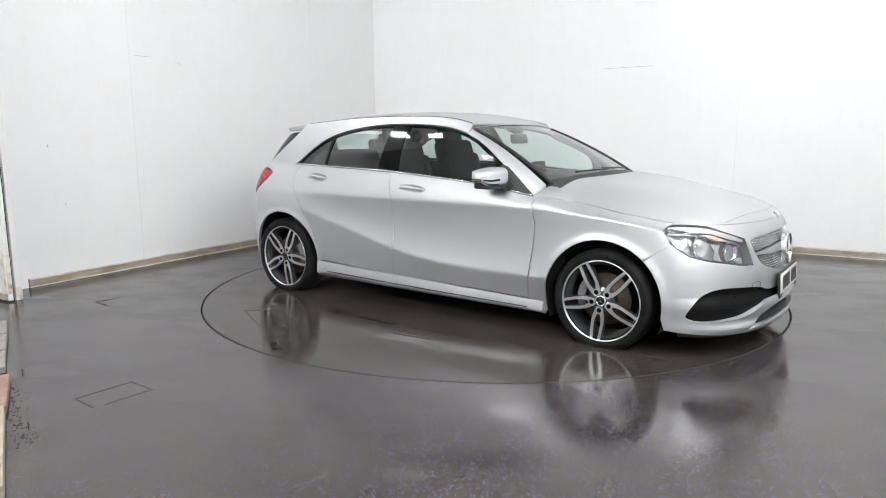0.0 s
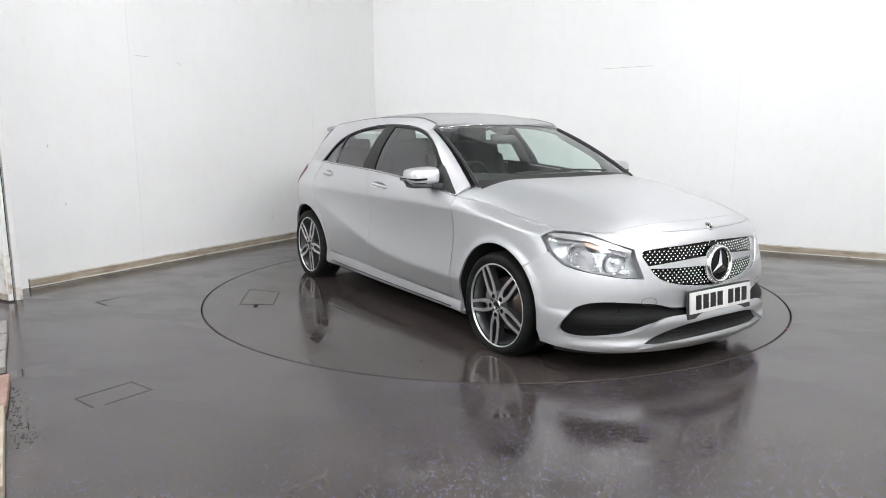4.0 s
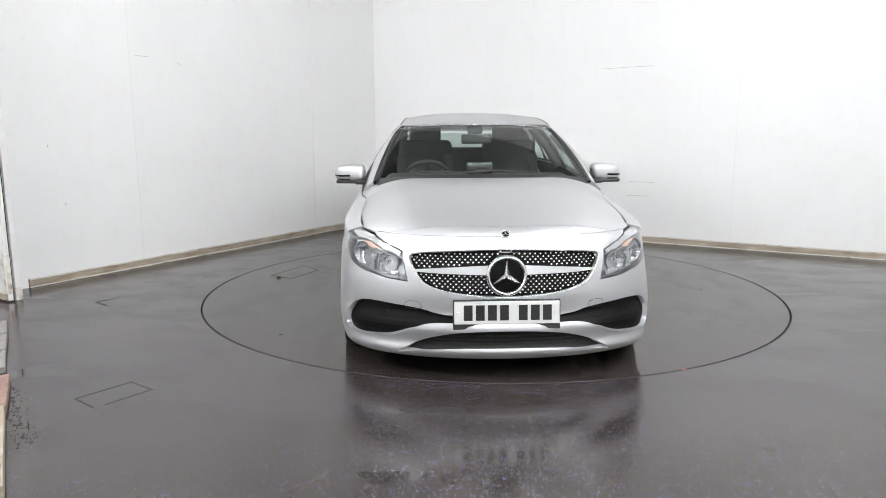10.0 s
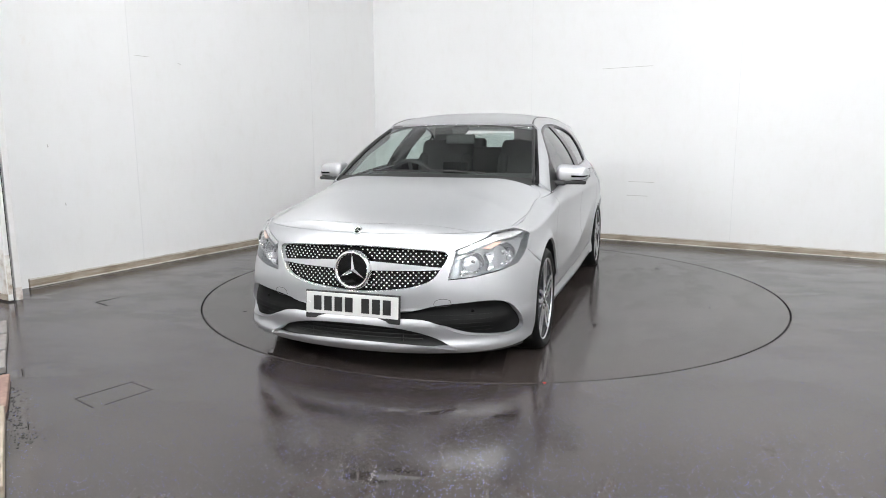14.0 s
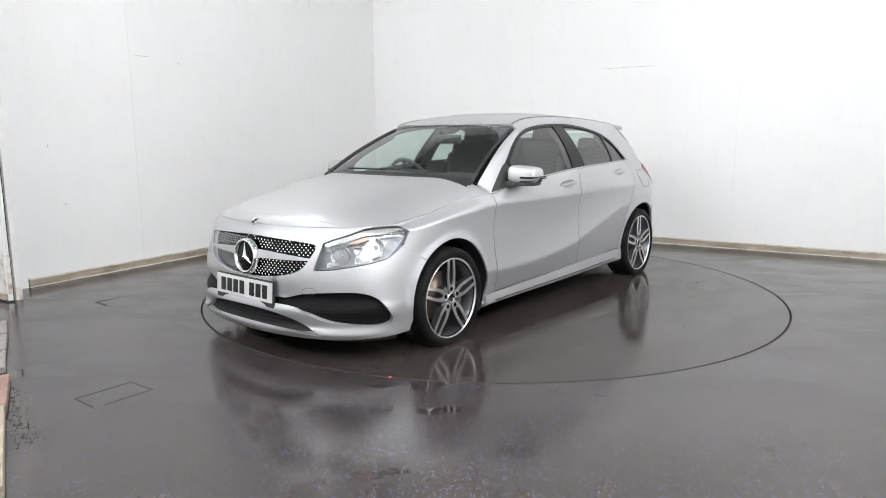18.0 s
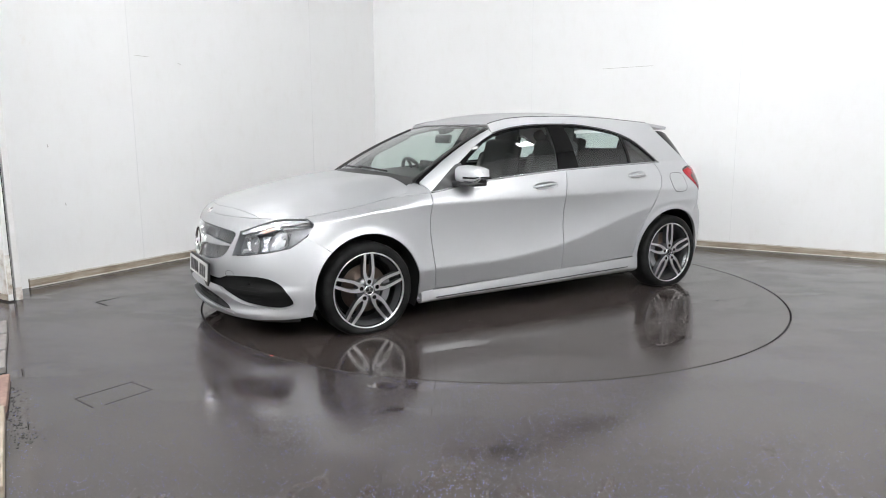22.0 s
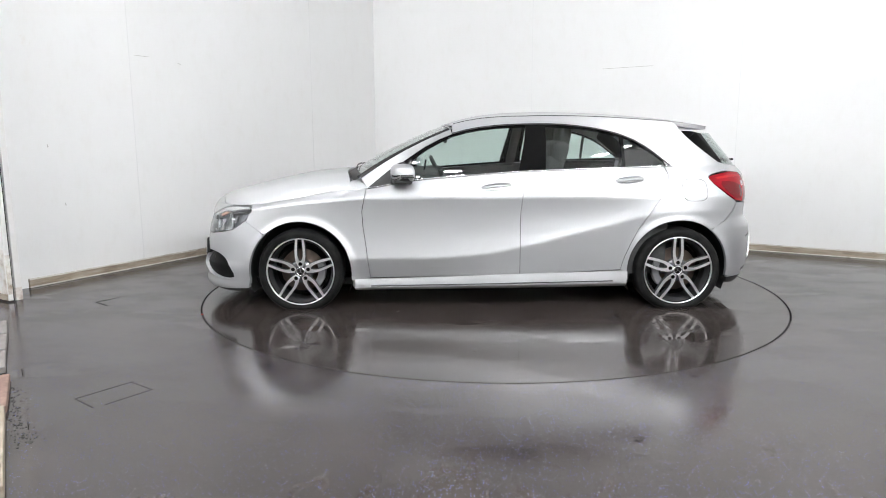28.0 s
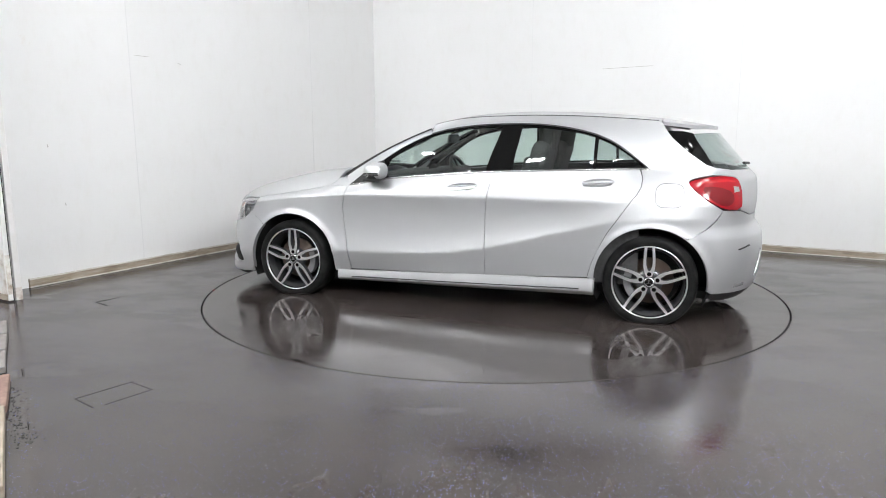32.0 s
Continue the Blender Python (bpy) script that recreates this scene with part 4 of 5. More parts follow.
def build_lamps():
    lamp = [(55.0, 0.716), (53.2, 0.733), (50.9, 0.7405), (44.7, 0.741), (40.3, 0.733), (35.6, 0.704), (28.6, 0.662), (28.1, 0.625), (26.2, 0.515), (32.4, 0.524), (37.7, 0.541), (41.7, 0.552), (47.4, 0.577), (50.6, 0.617), (52.2, 0.642), (54.2, 0.685)]
    inner = shrink(resample(lamp, (1.5, 0.012)), 0.004, (0.018, 1))
    house = both("headlight", panel_mesh("headlight", inner, off=-0.050, depth=-0.046, gap=0, **NOSE), LAMP_BEZEL, car, "grey headlight housing with chrome reflectors")
    for ob in both_under("lens", panel_mesh("lens", lamp, off=-0.001, depth=0.006, **NOSE), LENS, house, "clear headlight lens"):
        ob.visible_shadow = False
    # daytime light band along the top edge
    band = [(53.2, 0.730), (50.9, 0.738), (44.7, 0.7385), (40.3, 0.7305), (35.6, 0.7015), (29.0, 0.660), (29.4, 0.640), (36.0, 0.672), (41.0, 0.700), (46.0, 0.706)]
    both_under("light_band", panel_mesh("light_band", band, off=-0.005, depth=0.02, **NOSE), CLEAR_LENS, house, "bright light guide")
    for k in range(12):
        a = 31.0 + k * 1.55
        z = float(np.interp(a, [30, 36, 41, 46, 52], [0.648, 0.686, 0.715, 0.722, 0.724]))
        p = on_nose(np.array([a]), np.array([z]))[0]
        rib = box((0.004, 0.004, 0.020), pose(p[0] - 0.014, p[1] - 0.012, p[2] - 0.010, 0, -20, a))
        me = bpy.data.meshes.new("light_rib")
        rib.to_mesh(me)
        rib.free()
        both_under("light_rib", me, LAMP_SILVER, house)
    strip = [(51.5, 0.700), (46.0, 0.699), (41.0, 0.692), (36.0, 0.664), (30.2, 0.631), (30.0, 0.622), (36.0, 0.652), (41.0, 0.680), (46.0, 0.688), (51.5, 0.690)]
    both_under("divider", panel_mesh("divider", strip, off=-0.010, depth=0.03, **NOSE), LAMP_BEZEL, house)
    # two bowls
    for a, z, r, deep in ((34.0, 0.592, 0.056, 0.045), (43.5, 0.628, 0.060, 0.045)):
        p = on_nose(np.array([a]), np.array([z]))[0]
        m = Matrix.Translation((p[0] - 0.020, p[1] - 0.022, z)) @ pose(0, 0, 0, 0, 0, 22) @ pose(0, 0, 0, 0, 90, 0)
        bm = lathe([(r, 0.0), (r * 0.93, -0.004), (r * 0.75, -0.025), (r * 0.45, -deep * 0.8), (r * 0.2, -deep), (r * 0.2, -deep * 0.5), (0.0, -deep * 0.45)], 28, m)
        me = bpy.data.meshes.new("reflector")
        for f in bm.faces:
            f.smooth = True
        bm.to_mesh(me)
        bm.free()
        both_under("reflector", me, LAMP_SILVER, house, "chrome reflector bowl")
        bm = lathe([(r * 1.08, -0.006), (r * 1.08, 0.002), (r * 1.02, 0.003), (r, 0.0)], 28, m)
        me = bpy.data.meshes.new("bowl_rim")
        bm.to_mesh(me)
        bm.free()
        both_under("bowl_rim", me, LAMP_BEZEL, house)
    flange = on_nose(np.linspace(39.5, 54.5, 22), np.interp(np.linspace(39.5, 54.5, 22), [39.5, 44.7, 50.9, 53.2, 54.5], [0.733, 0.742, 0.742, 0.735, 0.722]))
    for s in (1, -1):
        part("lamp_flange", tube([(q[0] - 0.012, s * (q[1] - 0.011), q[2]) for q in flange], 0.0068, 8), SILVER, car, "silver flange over the headlight", True)
    bars = ([(45.2, 0.590), (46.4, 0.594), (47.2, 0.668), (46.2, 0.666)], [(37.6, 0.556), (40.0, 0.562), (39.2, 0.600), (40.4, 0.648), (37.4, 0.640), (38.4, 0.600)], [(29.6, 0.535), (31.2, 0.538), (33.4, 0.552), (31.6, 0.566), (29.9, 0.560)])
    for o in bars:
        both_under("reflector_bar", panel_mesh("reflector_bar", o, off=-0.022, depth=0.02, gap=0, **NOSE), LAMP_SILVER, house, "chrome reflector bar")
    amber = [(36.4, 0.668), (40.2, 0.692), (42.6, 0.696), (41.8, 0.682), (38.2, 0.658)]
    both_under("indicator", panel_mesh("indicator", amber, off=-0.0035, depth=0.01, gap=0, **NOSE), AMBER, house, "amber indicator")
    # tail lights
    tl = rounded([(59.6, 0.932), (57.5, 0.946), (49.2, 0.969), (44.1, 0.969), (38.6, 0.957), (37.6, 0.889), (38.2, 0.829), (39.0, 0.750), (48.4, 0.759), (54.4, 0.816), (59.2, 0.902)], 1)
    tails = both("tail_light", panel_mesh("tail_light", tl, off=0.003, depth=0.02, **TAIL), RED_LENS, car, "red tail light cluster")
    dark = rounded([(56.0, 0.905), (49.0, 0.905), (43.0, 0.868), (43.5, 0.800), (48.2, 0.772), (53.5, 0.822)], 1)
    both_under("brake_section", panel_mesh("brake_section", dark, off=0.0045, depth=0.003, **TAIL), RED_DEEP, tails, "darker red lower section")
    clear = [(42.3, 0.906), (39.6, 0.900), (39.4, 0.868), (42.8, 0.862)]
    both_under("reversing_light", panel_mesh("reversing_light", clear, off=0.005, depth=0.003, **TAIL), CLEAR_LENS, tails, "clear reversing light")
    glow = [(56.5, 0.932), (49.0, 0.950), (44.0, 0.949), (40.5, 0.938), (40.3, 0.924), (44.0, 0.930), (49.0, 0.928), (56.0, 0.917)]
    both_under("light_guide", panel_mesh("light_guide", glow, off=0.0045, depth=0.003, **TAIL), material("bright_red_lens", (0.40, 0.010, 0.015), 0.12), tails, "brighter red light guide")
    slot = [(42.0, 0.500), (35.0, 0.522), (34.0, 0.512), (41.5, 0.492)]
    both("bumper_slot", panel_mesh("bumper_slot", slot, off=0.001, depth=0.004, gap=0, **TAIL), BLACK, car, "dark slot in the rear bumper")
    refl = [(42.0, 0.262), (36.0, 0.268), (36.0, 0.248), (42.0, 0.242)]
    both("rear_reflector", panel_mesh("rear_reflector", refl, off=0.002, depth=0.004, gap=0, **TAIL), CLEAR_LENS, car, "bright reflector strip")
    for s in (1, -1):
        a = s * np.linspace(24, 29, 10)
        p = on_tail(a, np.linspace(0.47, 0.30, 10))
        part("exhaust_trim", tube([tuple(q + np.array([-0.012, 0, 0])) for q in p], 0.006, 8), CHROME, car, "chrome exhaust trim", True)


def build_nose():
    bumper = BODY["bumper"]
    # chrome bar each side of the emblem
    bar = [(4.6, 0.604), (10.0, 0.599), (18.0, 0.588), (24.9, 0.577), (25.2, 0.567), (18.0, 0.561), (10.0, 0.559), (4.6, 0.556)]
    both_under("grille_bar", panel_mesh("grille_bar", bar, off=-0.002, depth=0.02, gap=0, **NOSE), SILVER, (bumper, bumper), "silver grille crossbar")
    rim = resample(rounded(mirrored([(0.0, 0.684), (13.0, 0.674), (25.0, 0.660), (26.6, 0.645), (26.4, 0.620), (24.7, 0.575), (22.4, 0.512), (17.3, 0.476), (10.5, 0.456), (0.0, 0.441)]), 2), (1.5, 0.012))
    r = np.array(rim)
    p = on_nose(r[:, 0], r[:, 1])
    part("grille_frame", tube([tuple(q + np.array([-0.004, 0, 0])) for q in p], 0.0042, 6, True), SATIN, bumper, "thin bright grille frame", True)
    # pins of the grille
    spots = []
    for row in range(18):
        z = 0.672 - row * 0.0136
        for k in range(-20, 21):
            a = k * 1.46 + (0.73 if row % 2 else 0.0)
            aa, zz = a, z + 0.00002 * a * a - 0.010 * (abs(a) / 26.0)
            spots.append((aa, zz))
    spots = np.array(spots)
    ok = inside(shrink(rim, 0.010, (0.018, 1)), spots)
    bar_z = np.interp(np.abs(spots[:, 0]), [0, 10, 25], [0.580, 0.579, 0.572])
    bar_h = np.interp(np.abs(spots[:, 0]), [0, 10, 25], [0.030, 0.026, 0.012])
    ok &= np.abs(spots[:, 1] - bar_z) > bar_h
    pt = on_nose(spots[ok][:, 0], spots[ok][:, 1])
    ok2 = np.hypot(pt[:, 1], pt[:, 2] - 0.556) > 0.108
    pt, sp = pt[ok2], spots[ok][ok2]
    bm = bmesh.new()
    for q, (a, z) in zip(pt, sp):
        m = Matrix.Translation((q[0] - 0.017, q[1], q[2])) @ pose(0, 0, 0, 0, 0, a * 0.8)
        vs = [bm.verts.new(m @ Vector(c)) for c in ((0.004, 0, 0), (0, 0.0056, 0), (0, 0, 0.0046), (0, -0.0056, 0), (0, 0, -0.0046))]
        for i in range(4):
            bm.faces.new((vs[0], vs[1 + i], vs[1 + (i + 1) % 4]))
    bmesh.ops.recalc_face_normals(bm, faces=bm.faces)
    tagged(part("pin_pattern", bm, PIN, bumper, "rows of small chrome pins"), kind="stuff")
    # emblem: ring with three bars
    m = Matrix.Translation((2.186, 0, 0.556)) @ pose(0, 0, 0, 0, 86, 0)
    emblem = part("emblem", lathe([(0.080, -0.012), (0.083, 0.004), (0.090, 0.011), (0.098, 0.008), (0.103, -0.002), (0.104, -0.022)], 48, m), CHROME, bumper, "chrome ring emblem", True)
    part("emblem_disc", lathe([(0.0, 0.001), (0.05, 0.0), (0.082, -0.004)], 48, m), BLACK_GLOSS, emblem, "black emblem disc", True)
    bm = bmesh.new()
    for k in range(3):
        mm = m @ pose(0, 0, 0, 0, 0, 180 + 120 * k)
        c = [Vector(q) for q in ((0, 0, 0.016), (0.082, 0, 0.006), (0.0, 0.013, 0.002), (0.0, -0.013, 0.002))]
        v = [bm.verts.new(mm @ q) for q in c]
        bm.faces.new((v[0], v[1], v[2]))
        bm.faces.new((v[0], v[3], v[1]))
        bm.faces.new((v[1], v[3], v[2]))
    part("emblem_bars", bm, CHROME, emblem, "three chrome bars")
    # small round badge over the grille
    q = on_bonnet(np.array([2.106]), np.array([0.0]))[0]
    m = Matrix.Translation(q + np.array([0.001, 0, 0.001])) @ pose(0, 0, 0, 0, 48, 0)
    badge = part("badge", lathe([(0.0165, 0.003), (0.018, 0.0055), (0.023, 0.0050), (0.0255, 0.0)], 28, m), CHROME, car, "small round metal badge", True)
    part("badge_disc", lathe([(0.0, 0.0035), (0.0168, 0.003)], 24, m), BLACK_GLOSS, badge, "dark centre of the badge", True)
    bm = bmesh.new()
    for k in range(3):
        add_box(bm, (0.016, 0.004, 0.002), m @ pose(0, 0, 0.0045, 0, 0, 60 + 120 * k) @ pose(0.008, 0, 0))
    part("badge_bars", bm, CHROME, badge)
    # number plate
    m = Matrix.Translation((2.206, 0, 0.375)) @ pose(0, 0, 0, 90, 0, 90) @ pose(0, 0, 0, -4, 0, 0)
    plate = part("number_plate", box((0.524, 0.114, 0.006), m, 0.003), PLATE_WHITE, car, "white number plate with black bars")
    x = -0.215
    for k in range(7):
        part("plate_bar", box((0.044, 0.077, 0.002), m @ pose(x + 0.022, 0.0, 0.0042)), PLATE_BLACK, plate)
        x += 0.060 if k != 3 else 0.093
    for s in (-1, 1):
        part("plate_screw", lathe([(0.0, 0.0058), (0.006, 0.005), (0.007, 0.003)], 14, m @ pose(0.243 * s, 0.0, 0)), PLATE_WHITE, plate)
    holder = part("plate_holder", box((0.535, 0.150, 0.016), m @ pose(0, -0.010, -0.011), 0.004), BLACK, car, "black plate holder with unreadable line")
    part("small_bar", box((0.165, 0.006, 0.001), m @ pose(0.01, -0.067, 0.0)), PLATE_WHITE, holder)
    # washer flaps and sensors
    flap = rounded([(26.7, 0.418), (23.0, 0.418), (22.0, 0.378), (27.0, 0.382)], 1)
    r = np.array(resample(flap, (0.6, 0.006)))
    for s in (1, -1):
        p = on_nose(s * r[:, 0], r[:, 1])
        part("tow_cover_line" if s < 0 else "cover_line", tube([tuple(c) for c in p], 0.0012, 4, True), BLACK, bumper, "fine joint of a cover", True)
        q = on_nose(np.array([s * 33.0]), np.array([0.345]))[0]
        part("parking_sensor", lathe([(0.0, 0.003), (0.008, 0.002), (0.010, 0.0)], 16, Matrix.Translation(q - np.array([0.024, s * 0.018, 0])) @ pose(0, 0, 0, 0, 0, s * 32) @ pose(0, 0, 0, 0, 90, 0)), BLACK_GLOSS, bumper)
    # slats in the fog openings and the radiator behind the lower intake
    for s in (1, -1):
        for k in range(5):
            z = 0.252 + 0.020 * k
            a0, a1 = 26.0 + (4 - k) * 1.0 - k * 1.2, 38.0
            a = np.linspace(a0, a1, 12)
            p = on_nose(s * a, np.full(12, z))
            part("mesh_rib", tube([tuple(c - np.array([0.020, s * 0.012, 0])) for c in p], 0.0009, 5), FOG_BLACK, bumper)
    for k in range(3):
        a = np.linspace(-19, 19, 30)
        p = on_nose(a, np.full(30, 0.205 + 0.022 * k))
        part("intake_slat", tube([tuple(c - np.array([0.024, 0, 0])) for c in p], 0.004, 5), BLACK_DEEP, bumper)
    for y in (-0.26, -0.13, 0.0, 0.13, 0.26):
        part("intake_post", box((0.012, 0.010, 0.085), pose(2.150, y, 0.232)), BLACK_DEEP, bumper)


def build_handles():
    for (xa, xb, za, zb_), doors in (((0.070, -0.168, 0.866, 0.884), BODY["front"]), ((-0.880, -1.105, 0.911, 0.926), BODY["rear"])):
        xm, zm, half = (xa + xb) / 2, (za + zb_) / 2, (xa - xb) / 2
        tilt = (zb_ - za) / (xb - xa)

        def cup(u, v):
            x = xm + half * 1.01 * v * np.cos(u)
            z = zm + tilt * (x - xm) + 0.0278 * v * np.sin(u)
            p = on_side(x, z)
            p[:, 1] -= 0.022 * np.clip(1 - v * v, 0, 1) - 0.0005
            return p

        me = grid_mesh("handle_cup", cup, np.linspace(0, 2 * math.pi, 41), np.linspace(0.02, 1, 5), (0.02, 0.01), inward=(xm, 0, 0.6))
        both_under("handle_cup", me, SILVER, doors, "shaded handle recess")
        bm = bmesh.new()
        xs = np.linspace(xa - 0.01, xb + 0.01, 15)
        prof = np.sin(np.linspace(0.12, math.pi - 0.12, 15)) ** 0.5
        rings = []
        for x, k in zip(xs, prof):
            z = zm + tilt * (x - xm) + 0.004
            y = float(side(x, z)) + 0.026 * k
            rings.append([bm.verts.new((x, y - 0.010 + 0.011 * k * math.cos(t), z + 0.0115 * k * math.sin(t))) for t in np.linspace(0, 2 * math.pi, 13)[:-1]])
        for a, b in zip(rings, rings[1:]):
            for i in range(12):
                bm.faces.new((a[i], a[(i + 1) % 12], b[(i + 1) % 12], b[i]))
        bm.faces.new(rings[0])
        bm.faces.new(rings[-1][::-1])
        bmesh.ops.recalc_face_normals(bm, faces=bm.faces)
        me = bpy.data.meshes.new("handle")
        for f in bm.faces:
            f.smooth = True
        bm.to_mesh(me)
        bm.free()
        both_under("handle", me, SILVER, doors, "silver door handle")
        line = [(x, float(side(x, zm + tilt * (x - xm) - 0.012)) + 0.012, zm + tilt * (x - xm) - 0.010) for x in np.linspace(xa - 0.02, xb + 0.02, 8)]
        bm = tube(line, 0.0045, 6)
        me = bpy.data.meshes.new("handle_strip")
        bm.to_mesh(me)
        bm.free()
        both_under("handle_strip", me, CHROME, doors, "chrome strip on the handle")
    # fuel flap on the left flank
    o = []
    for cx, cz, a0 in ((-1.415, 0.872, 0), (-1.490, 0.872, 90), (-1.490, 0.823, 180), (-1.415, 0.823, 270)):
        o += [(cx + 0.050 * math.cos(math.radians(a0 + t)), cz + 0.050 * math.sin(math.radians(a0 + t))) for t in (0, 22, 45, 67, 90)]
    part_mesh("fuel_flap", panel_mesh("fuel_flap", o, off=0.0012, depth=0.003, **SIDE), SILVER, car, "rounded silver fuel flap")
    r = np.array(resample(o, (0.01, 0.01)))
    part("flap_joint", tube([tuple(p + np.array([0, 0.0004, 0])) for p in on_side(r[:, 0], r[:, 1])], 0.0018, 5, True), BLACK, car, "fine joint round the fuel flap", True)


def build_mirrors():
    def shell(u, v):
        # u round the section, v from the car outwards
        w = np.sqrt(np.clip(1 - (np.abs(2 * v - 1.0)) ** 5.0, 0, 1)) * 0.5 + 0.5 * np.clip(1 - (np.abs(2 * v - 1.0)) ** 9.0, 0, 1)
        y = 0.792 + 0.215 * v
        c, s = np.cos(u), np.sin(u)
        sq = lambda t, e: np.sign(t) * np.abs(t) ** e
        x = 0.622 + (0.088 - 0.018 * v) * w * sq(c, 0.6) - 0.035 * v
        z = 0.982 - 0.010 * v + (0.062 - 0.008 * v) * w * sq(s, 0.62)
        return np.stack([x, y, z], -1)

    us, vs = np.linspace(0, 2 * math.pi, 49), np.concatenate([np.linspace(0.0, 0.06, 5), np.linspace(0.1, 0.9, 14), np.linspace(0.92, 0.975, 5)])
    cap = both("door_mirror", grid_mesh("door_mirror", shell, us, vs, (0.03, 0.004), inward=(0.6, 0.92, 0.985)), SILVER, car, "silver door mirror with black foot")
    rim_v = 0.975

    def end(u, v):
        p = shell(u, np.full_like(u, rim_v))
        q = shell(np.zeros_like(u), np.full_like(u, rim_v)) * 0.5 + shell(np.full_like(u, math.pi), np.full_like(u, rim_v)) * 0.5
        out = q + (p - q) * v[..., None]
        out[:, 1] += 0.007 * (1 - v * v)
        return out

    both_under("mirror_end", grid_mesh("mirror_end", end, np.linspace(0, 2 * math.pi, 49), np.linspace(0.01, 1, 7), (0.03, 0.004), inward=(0.6, 0.92, 0.985)), SILVER, cap)
    for a in (-0.10, -0.56):
        both_under("mirror_line", grid_mesh("mirror_line", shell, np.linspace(a - 0.09, a + 0.06, 4), np.linspace(0.50, 0.97, 14), (0.03, 0.004), off=0.0016, inward=(0.6, 0.92, 0.985)), BLACK_GLOSS, cap, "dark indicator line")
        tip = shell(np.array([a]), np.array([rim_v]))[0]
        bm = box((0.085, 0.002, 0.0065), pose(tip[0] - 0.045, tip[1] + 0.0068, tip[2] - 0.001), 0.0006)
        me = bpy.data.meshes.new("mirror_line")
        bm.to_mesh(me)
        bm.free()
        both_under("mirror_line", me, BLACK_GLOSS, cap, "dark indicator line")
    both_under("mirror_underside", grid_mesh("mirror_underside", shell, np.linspace(-2.05, -1.05, 11), vs, (0.03, 0.004), off=0.0012, inward=(0.6, 0.92, 0.985)), BLACK, cap, "black underside of the mirror")
    for s, parent in zip((1, -1), cap):
        part("mirror_foot", box((0.125, 0.150, 0.026), pose(0.612, s * 0.915, 0.920, 0, 0, s * 10), 0.011, 3), BLACK, parent, "black mirror foot", True)
        part("mirror_arm", box((0.10, 0.10, 0.035), pose(0.65, s * 0.815, 0.918), 0.012, 3), BLACK, parent, "", True)
        part("mirror_glass", box((0.004, 0.118, 0.074), pose(0.540, s * 0.920, 0.978, 0, 0, s * 12), 0.001), MIRROR, parent, "mirror glass")
    tri = [(0.858, 0.874), (0.72, 0.985), (0.645, 1.040), (0.600, 1.052), (0.580, 0.99), (0.555, 0.930)] + belt_line(0.60, 0.80, 5)
    both("mirror_triangle", panel_mesh("mirror_triangle", tri, off=0.001, depth=0.006, gap=0, **SIDE), BLACK, car, "black mirror mounting triangle")


# ---------------------------------------------------------------- wheels
def tyre_bm(m):
    bm = bmesh.new()
    rows = [(0.222, -0.010), (0.236, 0.000), (0.250, 0.006), (0.268, 0.009), (0.283, 0.004), (0.294, -0.010), (0.299, -0.030), (0.300, -0.060), (0.3005, -0.100), (0.300, -0.140), (0.298, -0.172), (0.288, -0.195), (0.255, -0.205), (0.222, -0.195)]
    n = 96
    rings = []
    for r, w in rows:
        ring = []
        for i in range(n):
            a = 2 * math.pi * i / n
            x, z = 1.02 * r * math.cos(a), 1.02 * r * math.sin(a)
            low = max(0.0, -z - (HUB_Z - 0.026))
            bulge = 0.0
            if z < -0.16:
                k = (-z - 0.16) / 0.115
                bulge = 0.010 * k * math.sin(min(1.0, max(0.0, (r - 0.225) / 0.07)) * math.pi)
            z = max(z, -HUB_Z + 0.0005)
            ring.append(bm.verts.new(m @ Vector((x, z, w + bulge))))
        rings.append(ring)
    for a, b in zip(rings, rings[1:]):
        for i in range(n):
            bm.faces.new((a[i], a[(i + 1) % n], b[(i + 1) % n], b[i]))
    bmesh.ops.recalc_face_normals(bm, faces=bm.faces)
    return bm


